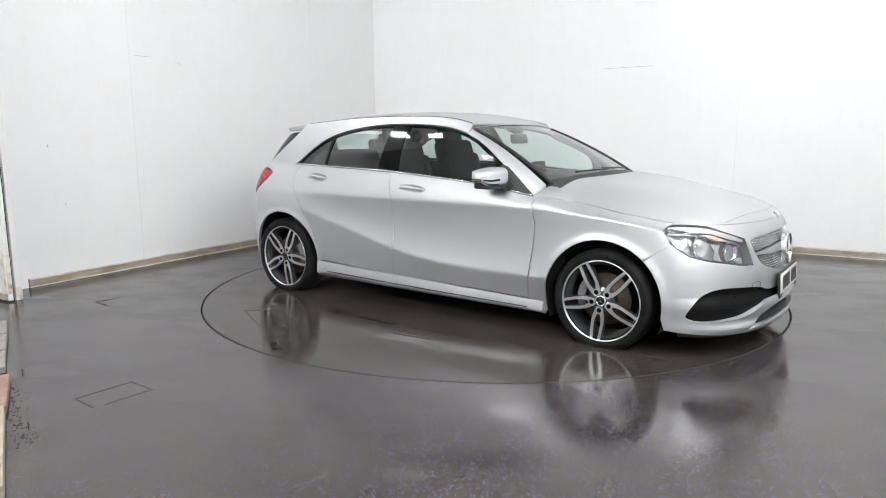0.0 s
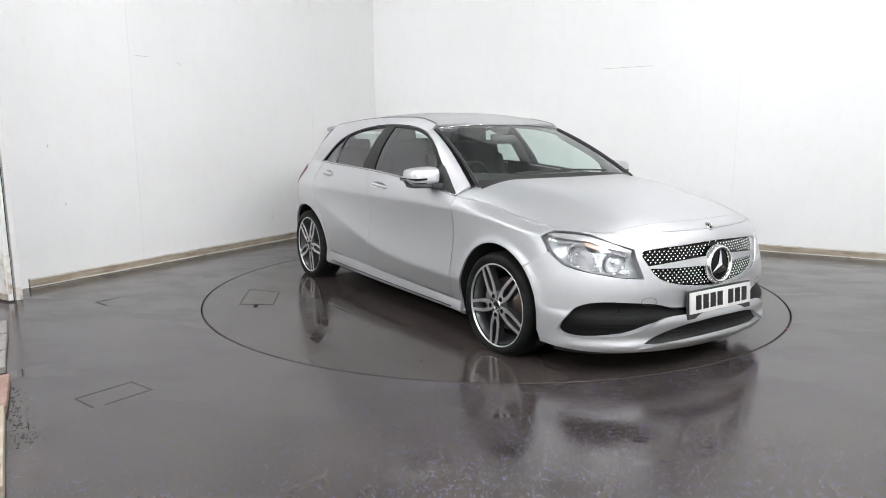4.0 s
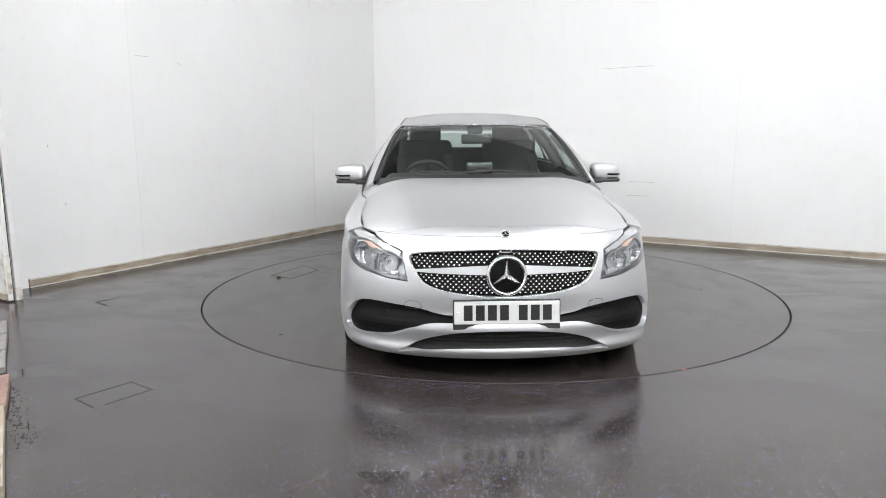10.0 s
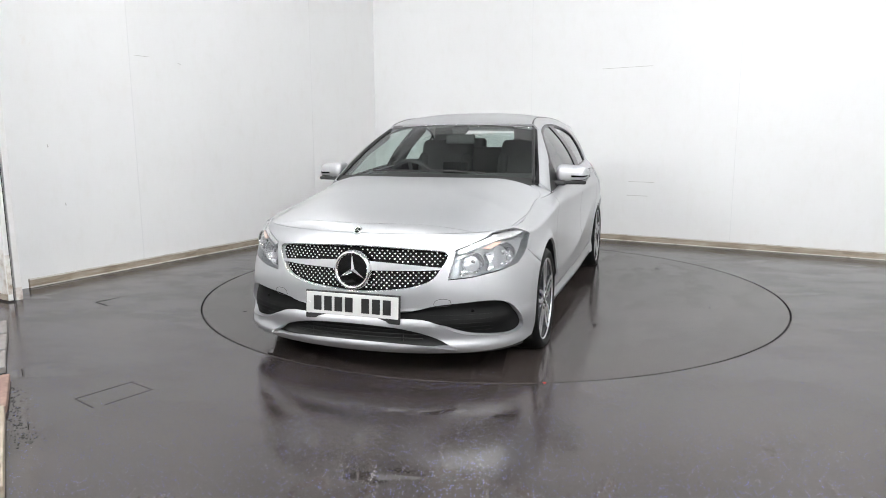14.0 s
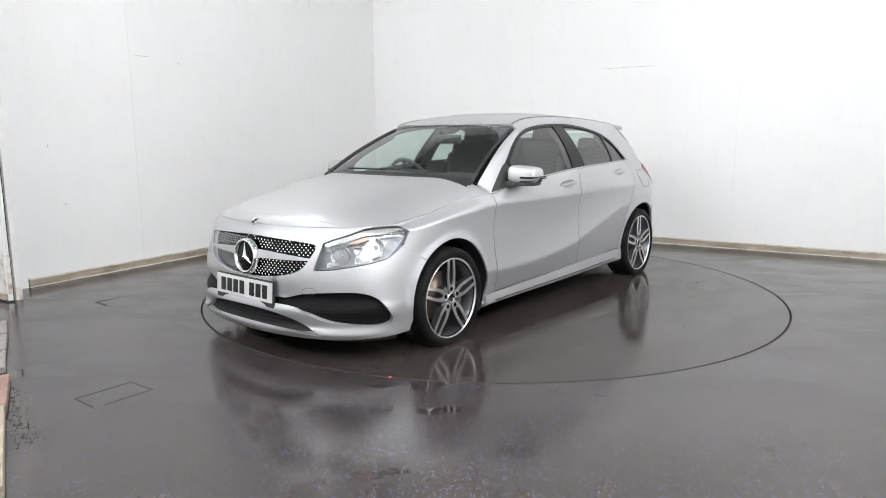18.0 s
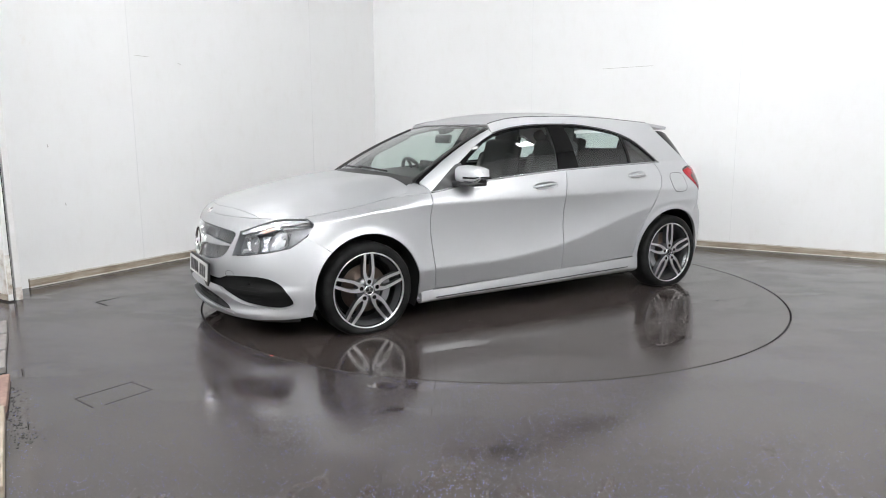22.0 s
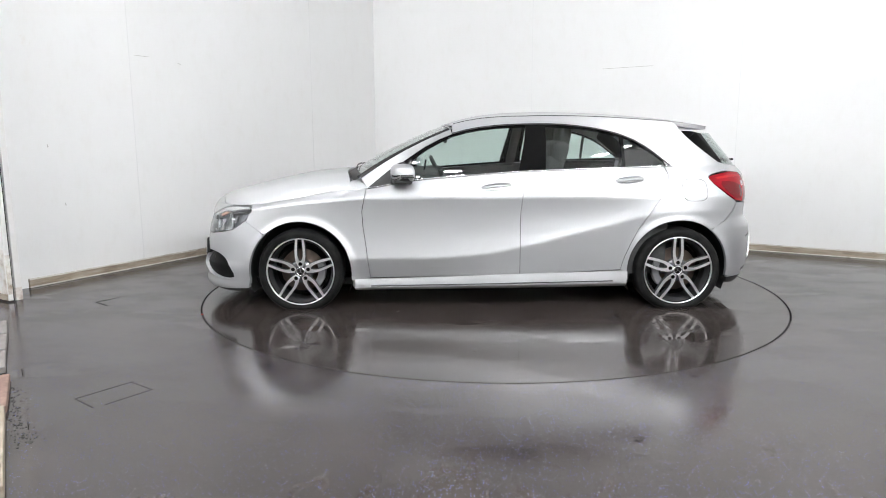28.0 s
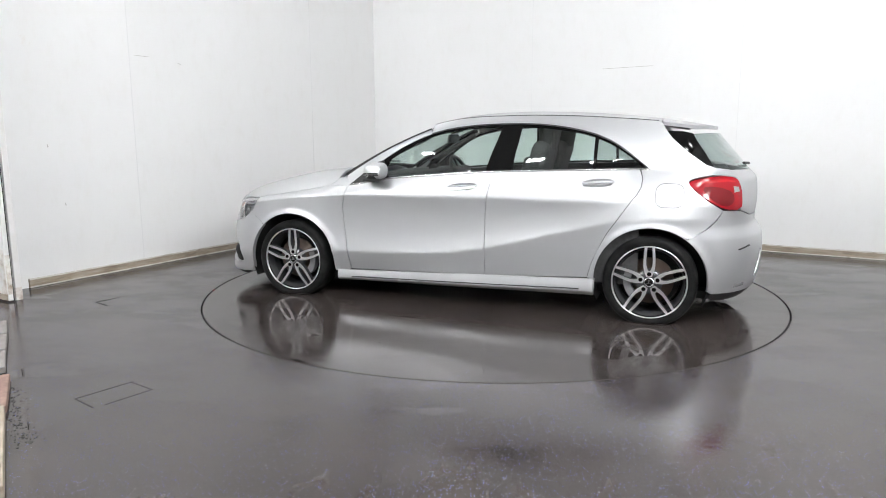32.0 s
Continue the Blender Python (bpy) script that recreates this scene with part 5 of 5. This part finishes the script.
def build_wheel(x, s, turn):
    """One wheel with its brake; s: 1 on the left, -1 on the right; turn: degrees of its first spoke."""
    m = pose(x, s * (0.860 if x > 0 else 0.874), HUB_Z) @ (pose(0, 0, 0, 90, 0, 180) if s > 0 else pose(0, 0, 0, 90, 0, 0))
    tyre_m, m = m, m @ Matrix.Diagonal((1.03, 1.03, 1, 1))
    bm = lathe([(0.222, -0.195), (0.205, -0.185), (0.203, -0.060), (0.214, -0.030), (0.223, -0.010), (0.2275, -0.004)], 64, m)
    add_lathe(bm, [(0.085, -0.055), (0.080, -0.020), (0.062, -0.012), (0.035, -0.010), (0.0, -0.010)], 40, m)
    wheel = part("wheel", bm, RIM_GREY, car, "alloy wheel with five bright twin spokes", False)
    part("tyre", tyre_bm(tyre_m), RUBBER, wheel, "black low-profile tyre, slightly soft", True)
    part("rim_lip", lathe([(0.2265, -0.006), (0.228, -0.001), (0.232, 0.003), (0.2365, 0.002), (0.238, -0.006)], 72, m), RIM_CUT, wheel, "bright machined rim edge", True)
    for k in range(5):
        mm = m @ pose(0, 0, 0, 0, 0, turn + 72 * k)
        half = [(0.036, 0.018), (0.056, 0.0250), (0.076, 0.0320), (0.105, 0.0365), (0.140, 0.0372), (0.180, 0.0350), (0.2275, 0.0310), (0.2275, 0.0145), (0.180, 0.0180), (0.140, 0.0200), (0.112, 0.0188), (0.090, 0.0140), (0.076, 0.0070)]
        o = [(a, -b) for a, b in half] + [(0.0745, 0.0)] + half[::-1]
        part("spoke", prism(o, -0.0095, -0.003, mm, 0.0012), RIM_CUT, wheel)
        part("spoke_flank", prism([(0.0 + a, b * 0.97) for a, b in o], -0.048, -0.0098, mm), RIM_GREY, wheel)
        nut = m @ pose(0, 0, 0, 0, 0, turn + 72 * k) @ pose(0.055, 0, 0)
        part("bolt_hole", lathe([(0.0135, -0.0032), (0.0130, -0.0020), (0.0105, -0.0022), (0.0070, -0.0026), (0.0, -0.0026)], 16, nut), BLACK_GLOSS, wheel)
    cap = part("hub_cap", lathe([(0.0, -0.003), (0.022, -0.003), (0.023, -0.006)], 32, m), BLACK_GLOSS, wheel, "round black and metal hub cap", True)
    part("cap_ring", lathe([(0.0225, -0.004), (0.0235, -0.0012), (0.031, -0.0012), (0.034, -0.006)], 32, m), SATIN, cap, "", True)
    bm = bmesh.new()
    for k in range(3):
        add_box(bm, (0.021, 0.005, 0.002), m @ pose(0, 0, -0.0015, 0, 0, 90 + 120 * k) @ pose(0.010, 0, 0))
    part("cap_bars", bm, CHROME, cap)
    part("brake_disc", lathe([(0.075, -0.060), (0.078, -0.085), (0.150, -0.085), (0.150, -0.097), (0.06, -0.097)], 48, m), STEEL, wheel, "steel brake disc with rust", True)
    ang = (0 if s > 0 else 180) + (-10 if x > 0 else 190) * 1
    bm = bmesh.new()
    for t in np.linspace(-26, 26, 6):
        add_box(bm, (0.050, 0.040, 0.055), m @ pose(0, 0, 0, 0, 0, ang + t) @ pose(0.140, 0, -0.082), 0.006)
    part("brake_caliper", bm, CALIPER, wheel, "grey brake caliper")
    part("wheel_well", lathe([(0.185, -0.105), (0.185, -0.19), (0.0, -0.19)], 32, m), BLACK_DEEP, wheel)


# ---------------------------------------------------------------- what closes the body from within
def build_inside():
    bm = bmesh.new()
    add_box(bm, (3.75, 1.36, 0.05), pose(0.05, 0, 0.175))
    add_box(bm, (1.80, 1.56, 0.06), pose(0.0, 0, 0.175), 0.02)
    # unseen boxes under bonnet and boot, added to stop light leaking through
    add_box(bm, (0.95, 1.10, 0.42), pose(1.50, 0, 0.42))
    add_box(bm, (0.12, 1.40, 0.60), pose(0.98, 0, 0.55))
    add_box(bm, (0.75, 1.06, 0.45), pose(-1.50, 0, 0.42))
    part("underbody", bm, UNDER, car, "dark underbody with unseen light-blocking boxes")
    for x in (WHEEL_X, -WHEEL_X):
        for s in (1, -1):
            bm = bmesh.new()
            m = pose(x, 0, HUB_Z) @ pose(0, 0, 0, 90, 0, 0)
            n = 28
            rings = []
            for y in (0.50, 0.62, 0.74, 0.852):
                row = []
                for a in np.linspace(math.radians(-24), math.radians(204), n):
                    px, pz = x + 0.372 * math.cos(a), HUB_Z + 0.372 * math.sin(a)
                    row.append(bm.verts.new((px, s * min(y, float(side(px, max(pz, 0.2))) - 0.012 - 0.004 * (0.852 - y)), pz)))
                rings.append(row)
            for a, b in zip(rings, rings[1:]):
                for i in range(n - 1):
                    bm.faces.new((a[i], a[i + 1], b[i + 1], b[i]))
            bm.faces.new(rings[0])
            part("arch_liner", bm, UNDER, car, "black wheel arch liner", True)
    # door linings and cabin sides
    for name, x0, x1 in (("door_lining", 0.84, -1.27),):
        def card(u, v):
            z = 0.24 + (z_belt(u) - 0.012 - 0.24) * v
            return np.stack([u, side(u, z) - 0.055, z], -1)
        both(name, grid_mesh(name, card, np.linspace(x0, x1, 40), np.linspace(0, 1, 14), (0.004, 0.01), inward=(0, 0, 0.6)), TRIM_DARK, car, "dark door lining")
    def lining(u, v):
        p = on_roof(u, v * 0.97)
        p[:, 2] -= 0.035
        return p
    part_mesh("headliner", grid_mesh("headliner", lining, np.linspace(0.28, -1.55, 30), np.linspace(-1, 1, 17), (0.01, 0.02), inward=(-0.4, 0, 0.5)), HEADLINER, car, "grey roof lining")
    for s in (1, -1):
        for xs, zs, r in (([0.80, 0.55, 0.30], [0.93, 1.10, 1.225], 0.022), ([-0.30, -0.325, -0.345], [0.97, 1.14, 1.295], 0.040), ([-1.36, -1.25, -1.10], [1.00, 1.12, 1.235], 0.055)):
            pts = [(x, s * (float(side(x, z)) - 0.045 - r * 0.5), z) for x, z in zip(xs, zs)]
            part("pillar_trim", tube(pts, r, 8), TRIM_DARK, car, "dark inner pillar trim", True)
    # dashboard
    bm = bmesh.new()
    add_box(bm, (0.62, 1.34, 0.20), pose(0.66, 0, 0.845, 0, 4, 0), 0.06, 4)
    add_box(bm, (0.16, 0.42, 0.10), pose(0.40, -0.36, 0.915), 0.04, 4)
    part("dashboard", bm, TRIM_DARK, car, "dark dashboard", True)
    part("centre_screen", box((0.014, 0.19, 0.115), pose(0.47, 0.02, 0.985, 0, -10, 0), 0.006), BLACK_GLOSS, car, "free-standing dark display")
    m = pose(0.345, -0.355, 0.880, 0, -64, 0)
    ring = [m @ Vector((0.183 * math.cos(a), 0.183 * math.sin(a), 0)) for a in np.linspace(0, 2 * math.pi, 49)[:-1]]
    wheel = part("steering_wheel", tube(ring, 0.0155, 10, True), BLACK, car, "black leather steering wheel", True)
    bm = bmesh.new()
    add_lathe(bm, [(0.0, 0.03), (0.06, 0.022), (0.075, 0.0), (0.06, -0.04), (0.0, -0.05)], 24, m)
    for a in (0, 180, 270):
        add_box(bm, (0.13, 0.035, 0.018), m @ pose(0, 0, 0, 0, 0, a + 90) @ pose(0.11, 0, 0), 0.005)
    part("steering_hub", bm, BLACK, wheel)
    # seats
    for y in (0.36, -0.36):
        seat = part("front_seat", box((0.52, 0.50, 0.16), pose(-0.16, y, 0.55, 0, -8, 0), 0.06, 4), SEAT, car, "black fabric front seat", True)
        bm = bmesh.new()
        add_box(bm, (0.13, 0.46, 0.66), pose(-0.47, y, 0.87, 0, -16, 0), 0.055, 4)
        for h in (1, -1):
            add_box(bm, (0.15, 0.09, 0.50), pose(-0.44, y + h * 0.20, 0.83, 0, -16, h * 8), 0.04, 3)
        part("seat_back", bm, SEAT, seat, "", True)
        part("headrest", box((0.10, 0.27, 0.18), pose(-0.585, y, 1.225, 0, -10, 0), 0.04, 4), SEAT, seat, "", True)
        for h in (0.06, -0.06):
            part("headrest_post", tube([(-0.575, y + h, 1.08), (-0.585, y + h, 1.18)], 0.007, 8), CHROME, seat, "chrome headrest post", True)
    bench = part("rear_bench", box((0.46, 1.16, 0.18), pose(-0.98, 0, 0.56), 0.06, 4), SEAT, car, "black fabric rear bench", True)
    part("bench_back", box((0.14, 1.16, 0.56), pose(-1.28, 0, 0.84, 0, -20, 0), 0.05, 4), SEAT, bench, "", True)
    for y in (0.36, -0.36):
        part("rear_headrest", box((0.10, 0.25, 0.13), pose(-1.375, y, 1.135, 0, -14, 0), 0.035, 4), SEAT, bench, "", True)
    part("parcel_shelf", box((0.42, 1.10, 0.025), pose(-1.62, 0, 0.985), 0.008), TRIM_DARK, car, "dark parcel shelf")


build_windows()
build_lamps()
build_nose()
build_handles()
build_mirrors()
for x, s, turn in ((WHEEL_X, 1, 90), (-WHEEL_X, 1, 91), (WHEEL_X, -1, 47), (-WHEEL_X, -1, 65)):
    build_wheel(x, s, turn)
build_inside()


# ---------------------------------------------------------------- turntable
table = thing("turntable", "round dark vinyl turntable set flush in the floor", "turntable")


def build_table():
    ring = [(R_TABLE * math.cos(a), R_TABLE * math.sin(a)) for a in np.linspace(0, 2 * math.pi, 181)[:-1]]
    part("deck", prism(ring, -0.05, 0.0), DISC, table, "worn dark vinyl deck, damp")
    bm = bmesh.new()
    n = 180
    rows = [(R_TABLE + 0.0005, -0.055), (R_TABLE + 0.0005, -0.0015), (R_TABLE + 0.004, -0.0015), (R_TABLE + 0.004, -0.055)]
    part("edge_band", add_lathe(bm, rows, n), DARK_GAP, table, "dark metal edge band", True)
    # access cover let into the deck: four joint lines
    c = [Vector(p) for p in ((-0.56, -1.89, 0), (-1.02, -1.66, 0), (-0.78, -1.50, 0), (-0.42, -1.68, 0))]
    for i in range(4):
        a, b = c[i], c[(i + 1) % 4]
        d = b - a
        part("cover_joint", box((d.length, 0.004, 0.0012), Matrix.Translation((a + b) / 2 + Vector((0, 0, 0.0006))) @ pose(0, 0, 0, 0, 0, math.degrees(math.atan2(d.y, d.x)))), DARK_GAP, table)
    part("lifting_bolt", lathe([(0.0, 0.012), (0.012, 0.011), (0.017, 0.006), (0.018, 0.0)], 16, pose(-0.455, -1.80, 0)), DARK_GAP, table, "black bolt head", True)
    part("red_mark", lathe([(0.0, 0.002), (0.008, 0.0018), (0.010, 0.0)], 14, pose(2.072, 0.837, 0)), material("red_mark", (0.55, 0.03, 0.02), 0.4), table, "small red mark near the rim")
    for x, y, r, l in ((0.70, 0.80, 20, 0.02), (-1.2, 1.3, 70, 0.03), (1.3, -1.45, 130, 0.025), (0.2, 1.7, 10, 0.02)):
        part("deck_chip", box((l, 0.008, 0.002), pose(x, y, 0.001, 0, 0, r), 0.0008), DARK_GAP, table)


build_table()


# ---------------------------------------------------------------- small things of the room
def in_room(x, y, z=0.0, rz=0.0):
    return ROOM @ pose(x, y, z, 0, 0, rz)


WALL_JOINT = material("wall_joint", (0.745, 0.745, 0.745), 0.6)
BEAD = material("cream_paint", (0.62, 0.60, 0.55), 0.5)
link(BEAD, ramp(BEAD, noise_tex(BEAD, 4, 7, 0.7), [(0.33, (0.30, 0.25, 0.20)), (0.45, (0.60, 0.57, 0.51)), (0.7, (0.72, 0.70, 0.66))]), bsdf(BEAD).inputs["Base Color"])
SCUFF = material("scuff_mark", (0.42, 0.40, 0.38), 0.7)
CONCRETE = material("grey_kerb", (0.22, 0.20, 0.19), 0.85)
link(CONCRETE, ramp(CONCRETE, noise_tex(CONCRETE, 18, 8, 0.7), [(0.3, (0.15, 0.135, 0.13)), (0.7, (0.28, 0.26, 0.25))]), bsdf(CONCRETE).inputs["Base Color"])
bump(CONCRETE, noise_tex(CONCRETE, 70, 4), 0.4, 0.002)


def build_room_details():
    # joints of the wall sheets
    for nm, m, h in (("wall_joint", in_room(0.0008, -3.80, 1.65, 90), 3.2), ("wall_joint", in_room(0.0008, -1.31, 1.65, 90), 3.2), ("wall_joint", in_room(2.35, -0.0008, 1.65), 3.2), ("wall_joint", in_room(4.70, -0.0008, 1.65), 3.2)):
        ob = part(nm, box((0.006, 0.0016, h)), WALL_JOINT)
        ob.matrix_basis = m
        tagged(ob, "fine vertical joint in the white wall", "wall joint", kind="structure")
    # scuffs on the walls
    for m, l, tilt in ((in_room(0.001, -3.67, 1.967, 90), 0.145, 1), (in_room(3.51, -0.001, 1.972), 0.575, -0.8), (in_room(3.72, -0.001, 0.690), 0.29, 0.5), (in_room(3.67, -0.001, 0.532), 0.25, 0.5), (in_room(0.001, -4.63, 1.16, 90), 0.03, 80), (in_room(0.001, -4.52, 0.66, 90), 0.02, 75), (in_room(0.001, -3.25, 1.93, 90), 0.04, 20)):
        ob = part("scuff_mark", box((l, 0.0016, 0.0035), pose(0, 0, 0, 0, tilt, 0)), SCUFF)
        ob.matrix_basis = m
        tagged(ob, "thin grey scuff on the white wall", "scuff", kind="structure")
    # bead along the top of the skirting, and the cable duct's lip below it
    for x0, x1, y0, y1 in ((0.022, LONG_R, -0.034, -0.022), (0.022, 0.034, -4.90, -0.034)):
        for z, h, lab, w in ((0.007, 0.011, "pale bead at the foot of the skirting", 0.0), (0.071, 0.011, "cream top edge of the skirting", 0.008)):
            bx0, bx1, by0, by1 = x0, x1 - (w if x1 < 1 else 0), y0 + (w if x1 > 1 else 0), y1
            ob = part("skirting_bead", box((bx1 - bx0, by1 - by0, h), pose((bx0 + bx1) / 2, (by0 + by1) / 2, z), 0.003), BEAD)
            ob.matrix_basis = ROOM
            tagged(ob, lab, "skirting", kind="structure")
    # doorway at the end of the side wall
    post = thing("door_frame", "white painted door frame, chipped and stained at its foot", "door frame", in_room(0.352, -5.172))
    part("post", box((0.036, 0.046, 2.75), pose(0, 0, 1.375), 0.004), DOOR_PAINT, post)
    part("stop", box((0.016, 0.020, 2.75), pose(-0.027, -0.012, 1.375), 0.002), DOOR_PAINT, post)
    part("foot_plate", box((0.042, 0.052, 0.10), pose(0, 0, 0.051), 0.003), GRIMY, post, "worn grey foot")
    door = thing("sliding_door", "white sliding door, dirty brown along its lower edge", "door", in_room(-0.375, -5.235))
    part("leaf", box((1.52, 0.045, 2.70), pose(0, 0, 1.362), 0.004), DOOR_PAINT, door)
    part("kick_strip", box((1.50, 0.003, 0.34), pose(0, -0.0245, 0.232), 0.001), GRIMY, door, "stained lower strip")
    part("end_plate", box((0.003, 0.040, 0.30), pose(0.762, -0.002, 0.21), 0.001), GRIMY, door, "stained end of the door")
    # dark strip painted in for the shaded gap between leaf and frame
    part("edge_gap_line", box((0.004, 0.006, 2.70), pose(0.7625, 0.014, 1.362)), DARK_GAP, door, "dark strip drawn for the shaded gap at the door's edge")
    part("bottom_rail", box((1.50, 0.056, 0.05), pose(0, 0, 0.037), 0.004), SKIRT, door)
    # loose kerb blocks along the edge of the floor
    d = math.degrees(math.atan2(-6.405 + 5.584, 2.563 - 1.046))
    for k, (t, w, mat, lab, nm) in enumerate(((0.10, 0.34, CONCRETE, "worn grey concrete kerb block", "kerb_block"), (0.32, 0.34, CONCRETE, "worn grey concrete kerb block", "kerb_block"), (0.54, 0.34, CONCRETE, "worn grey concrete kerb block", "kerb_block"), (0.86, 0.50, BRICK, "reddish brown brick block on the floor", "brick_block"))):
        x, y = 1.030 + (2.563 - 1.046) * t, -5.60 + (-6.405 + 5.584) * t
        ob = part(nm, box((w, 0.16, 0.036), pose(0, -0.084 if nm == "kerb_block" else -0.064, 0.018), 0.006), mat)
        ob.matrix_basis = in_room(x, y, 0, d + (0.8, -0.6, 0.4, -1.0)[k])
        tagged(ob, lab, "kerb block", group="kerb blocks" if nm == "kerb_block" else "")
    # white panel with a timber edge beside the blocks
    board = thing("floor_panel", "white panel with a pale timber edge lying on the floor", "panel", in_room(2.96, -6.632, 0, math.degrees(math.atan2(-6.86 + 6.46, 3.36 - 2.60))))
    part("sheet", box((0.86, 0.30, 0.045), pose(0, -0.175, 0.0245), 0.004), LAMP_FRAME, board)
    part("edge", box((0.86, 0.022, 0.050), pose(0, -0.012, 0.025), 0.006), SKIRT, board, "pale timber edge")
    # access hatch in the floor and loose joint lines
    def joint(points, w=0.006, closed=False):
        pts = [Vector((*p, 0)) for p in points]
        for a, b in zip(pts, pts[1:] + (pts[:1] if closed else [])):
            e = b - a
            ob = part("floor_joint", box((e.length, w, 0.0012), Matrix.Translation((a + b) / 2 + Vector((0, 0, 0.0007))) @ pose(0, 0, 0, 0, 0, math.degrees(math.atan2(e.y, e.x)))), DARK_GAP)
            tagged(ob, "fine dark joint round a floor hatch", "floor joint", kind="structure")

    joint([(-1.825, -2.66), (-1.975, -2.558), (-1.812, -2.31)], 0.0045)
    joint([(-1.828, -2.319), (-1.659, -2.421)], 0.003)
    joint([(-1.665, -2.421), (-1.790, -2.62)], 0.004)
    joint([(-2.862, -0.531), (-2.956, -0.682)], 0.012)
    joint([(-2.950, -0.690), (-2.813, -0.779)], 0.010)
    # dirt at the foot of the panel
    rng = random.Random(4)
    bm = bmesh.new()
    for _ in range(170):
        t = rng.random()
        x, y = -2.43 + 0.55 * t + rng.gauss(0, 0.025), -2.42 - 0.62 * t + rng.gauss(0, 0.02)
        s = rng.uniform(0.002, 0.0055)
        add_box(bm, (s * 1.6, s, 0.002), pose(x, y, 0.001, 0, 0, rng.uniform(0, 180)))
    tagged(part("floor_dirt", bm, DARK_GAP), "scattered dark grit on the floor", "dirt", kind="stuff")


build_room_details()


# ---------------------------------------------------------------- what turns
def heading(t):
    return -32.871 - 5.1247 * t + 0.00386 * (t - 16.0) ** 2


def motions():
    steps = [float(t) for t in range(0, 33, 2)]
    walk(table, [(t, pose(0, 0, 0, 0, 0, heading(t))) for t in steps])
    walk(car, [(t, pose(0, 0, 0, 0, 0, heading(t)) @ pose(0.0462, -0.1432, 0)) for t in steps])


motions()
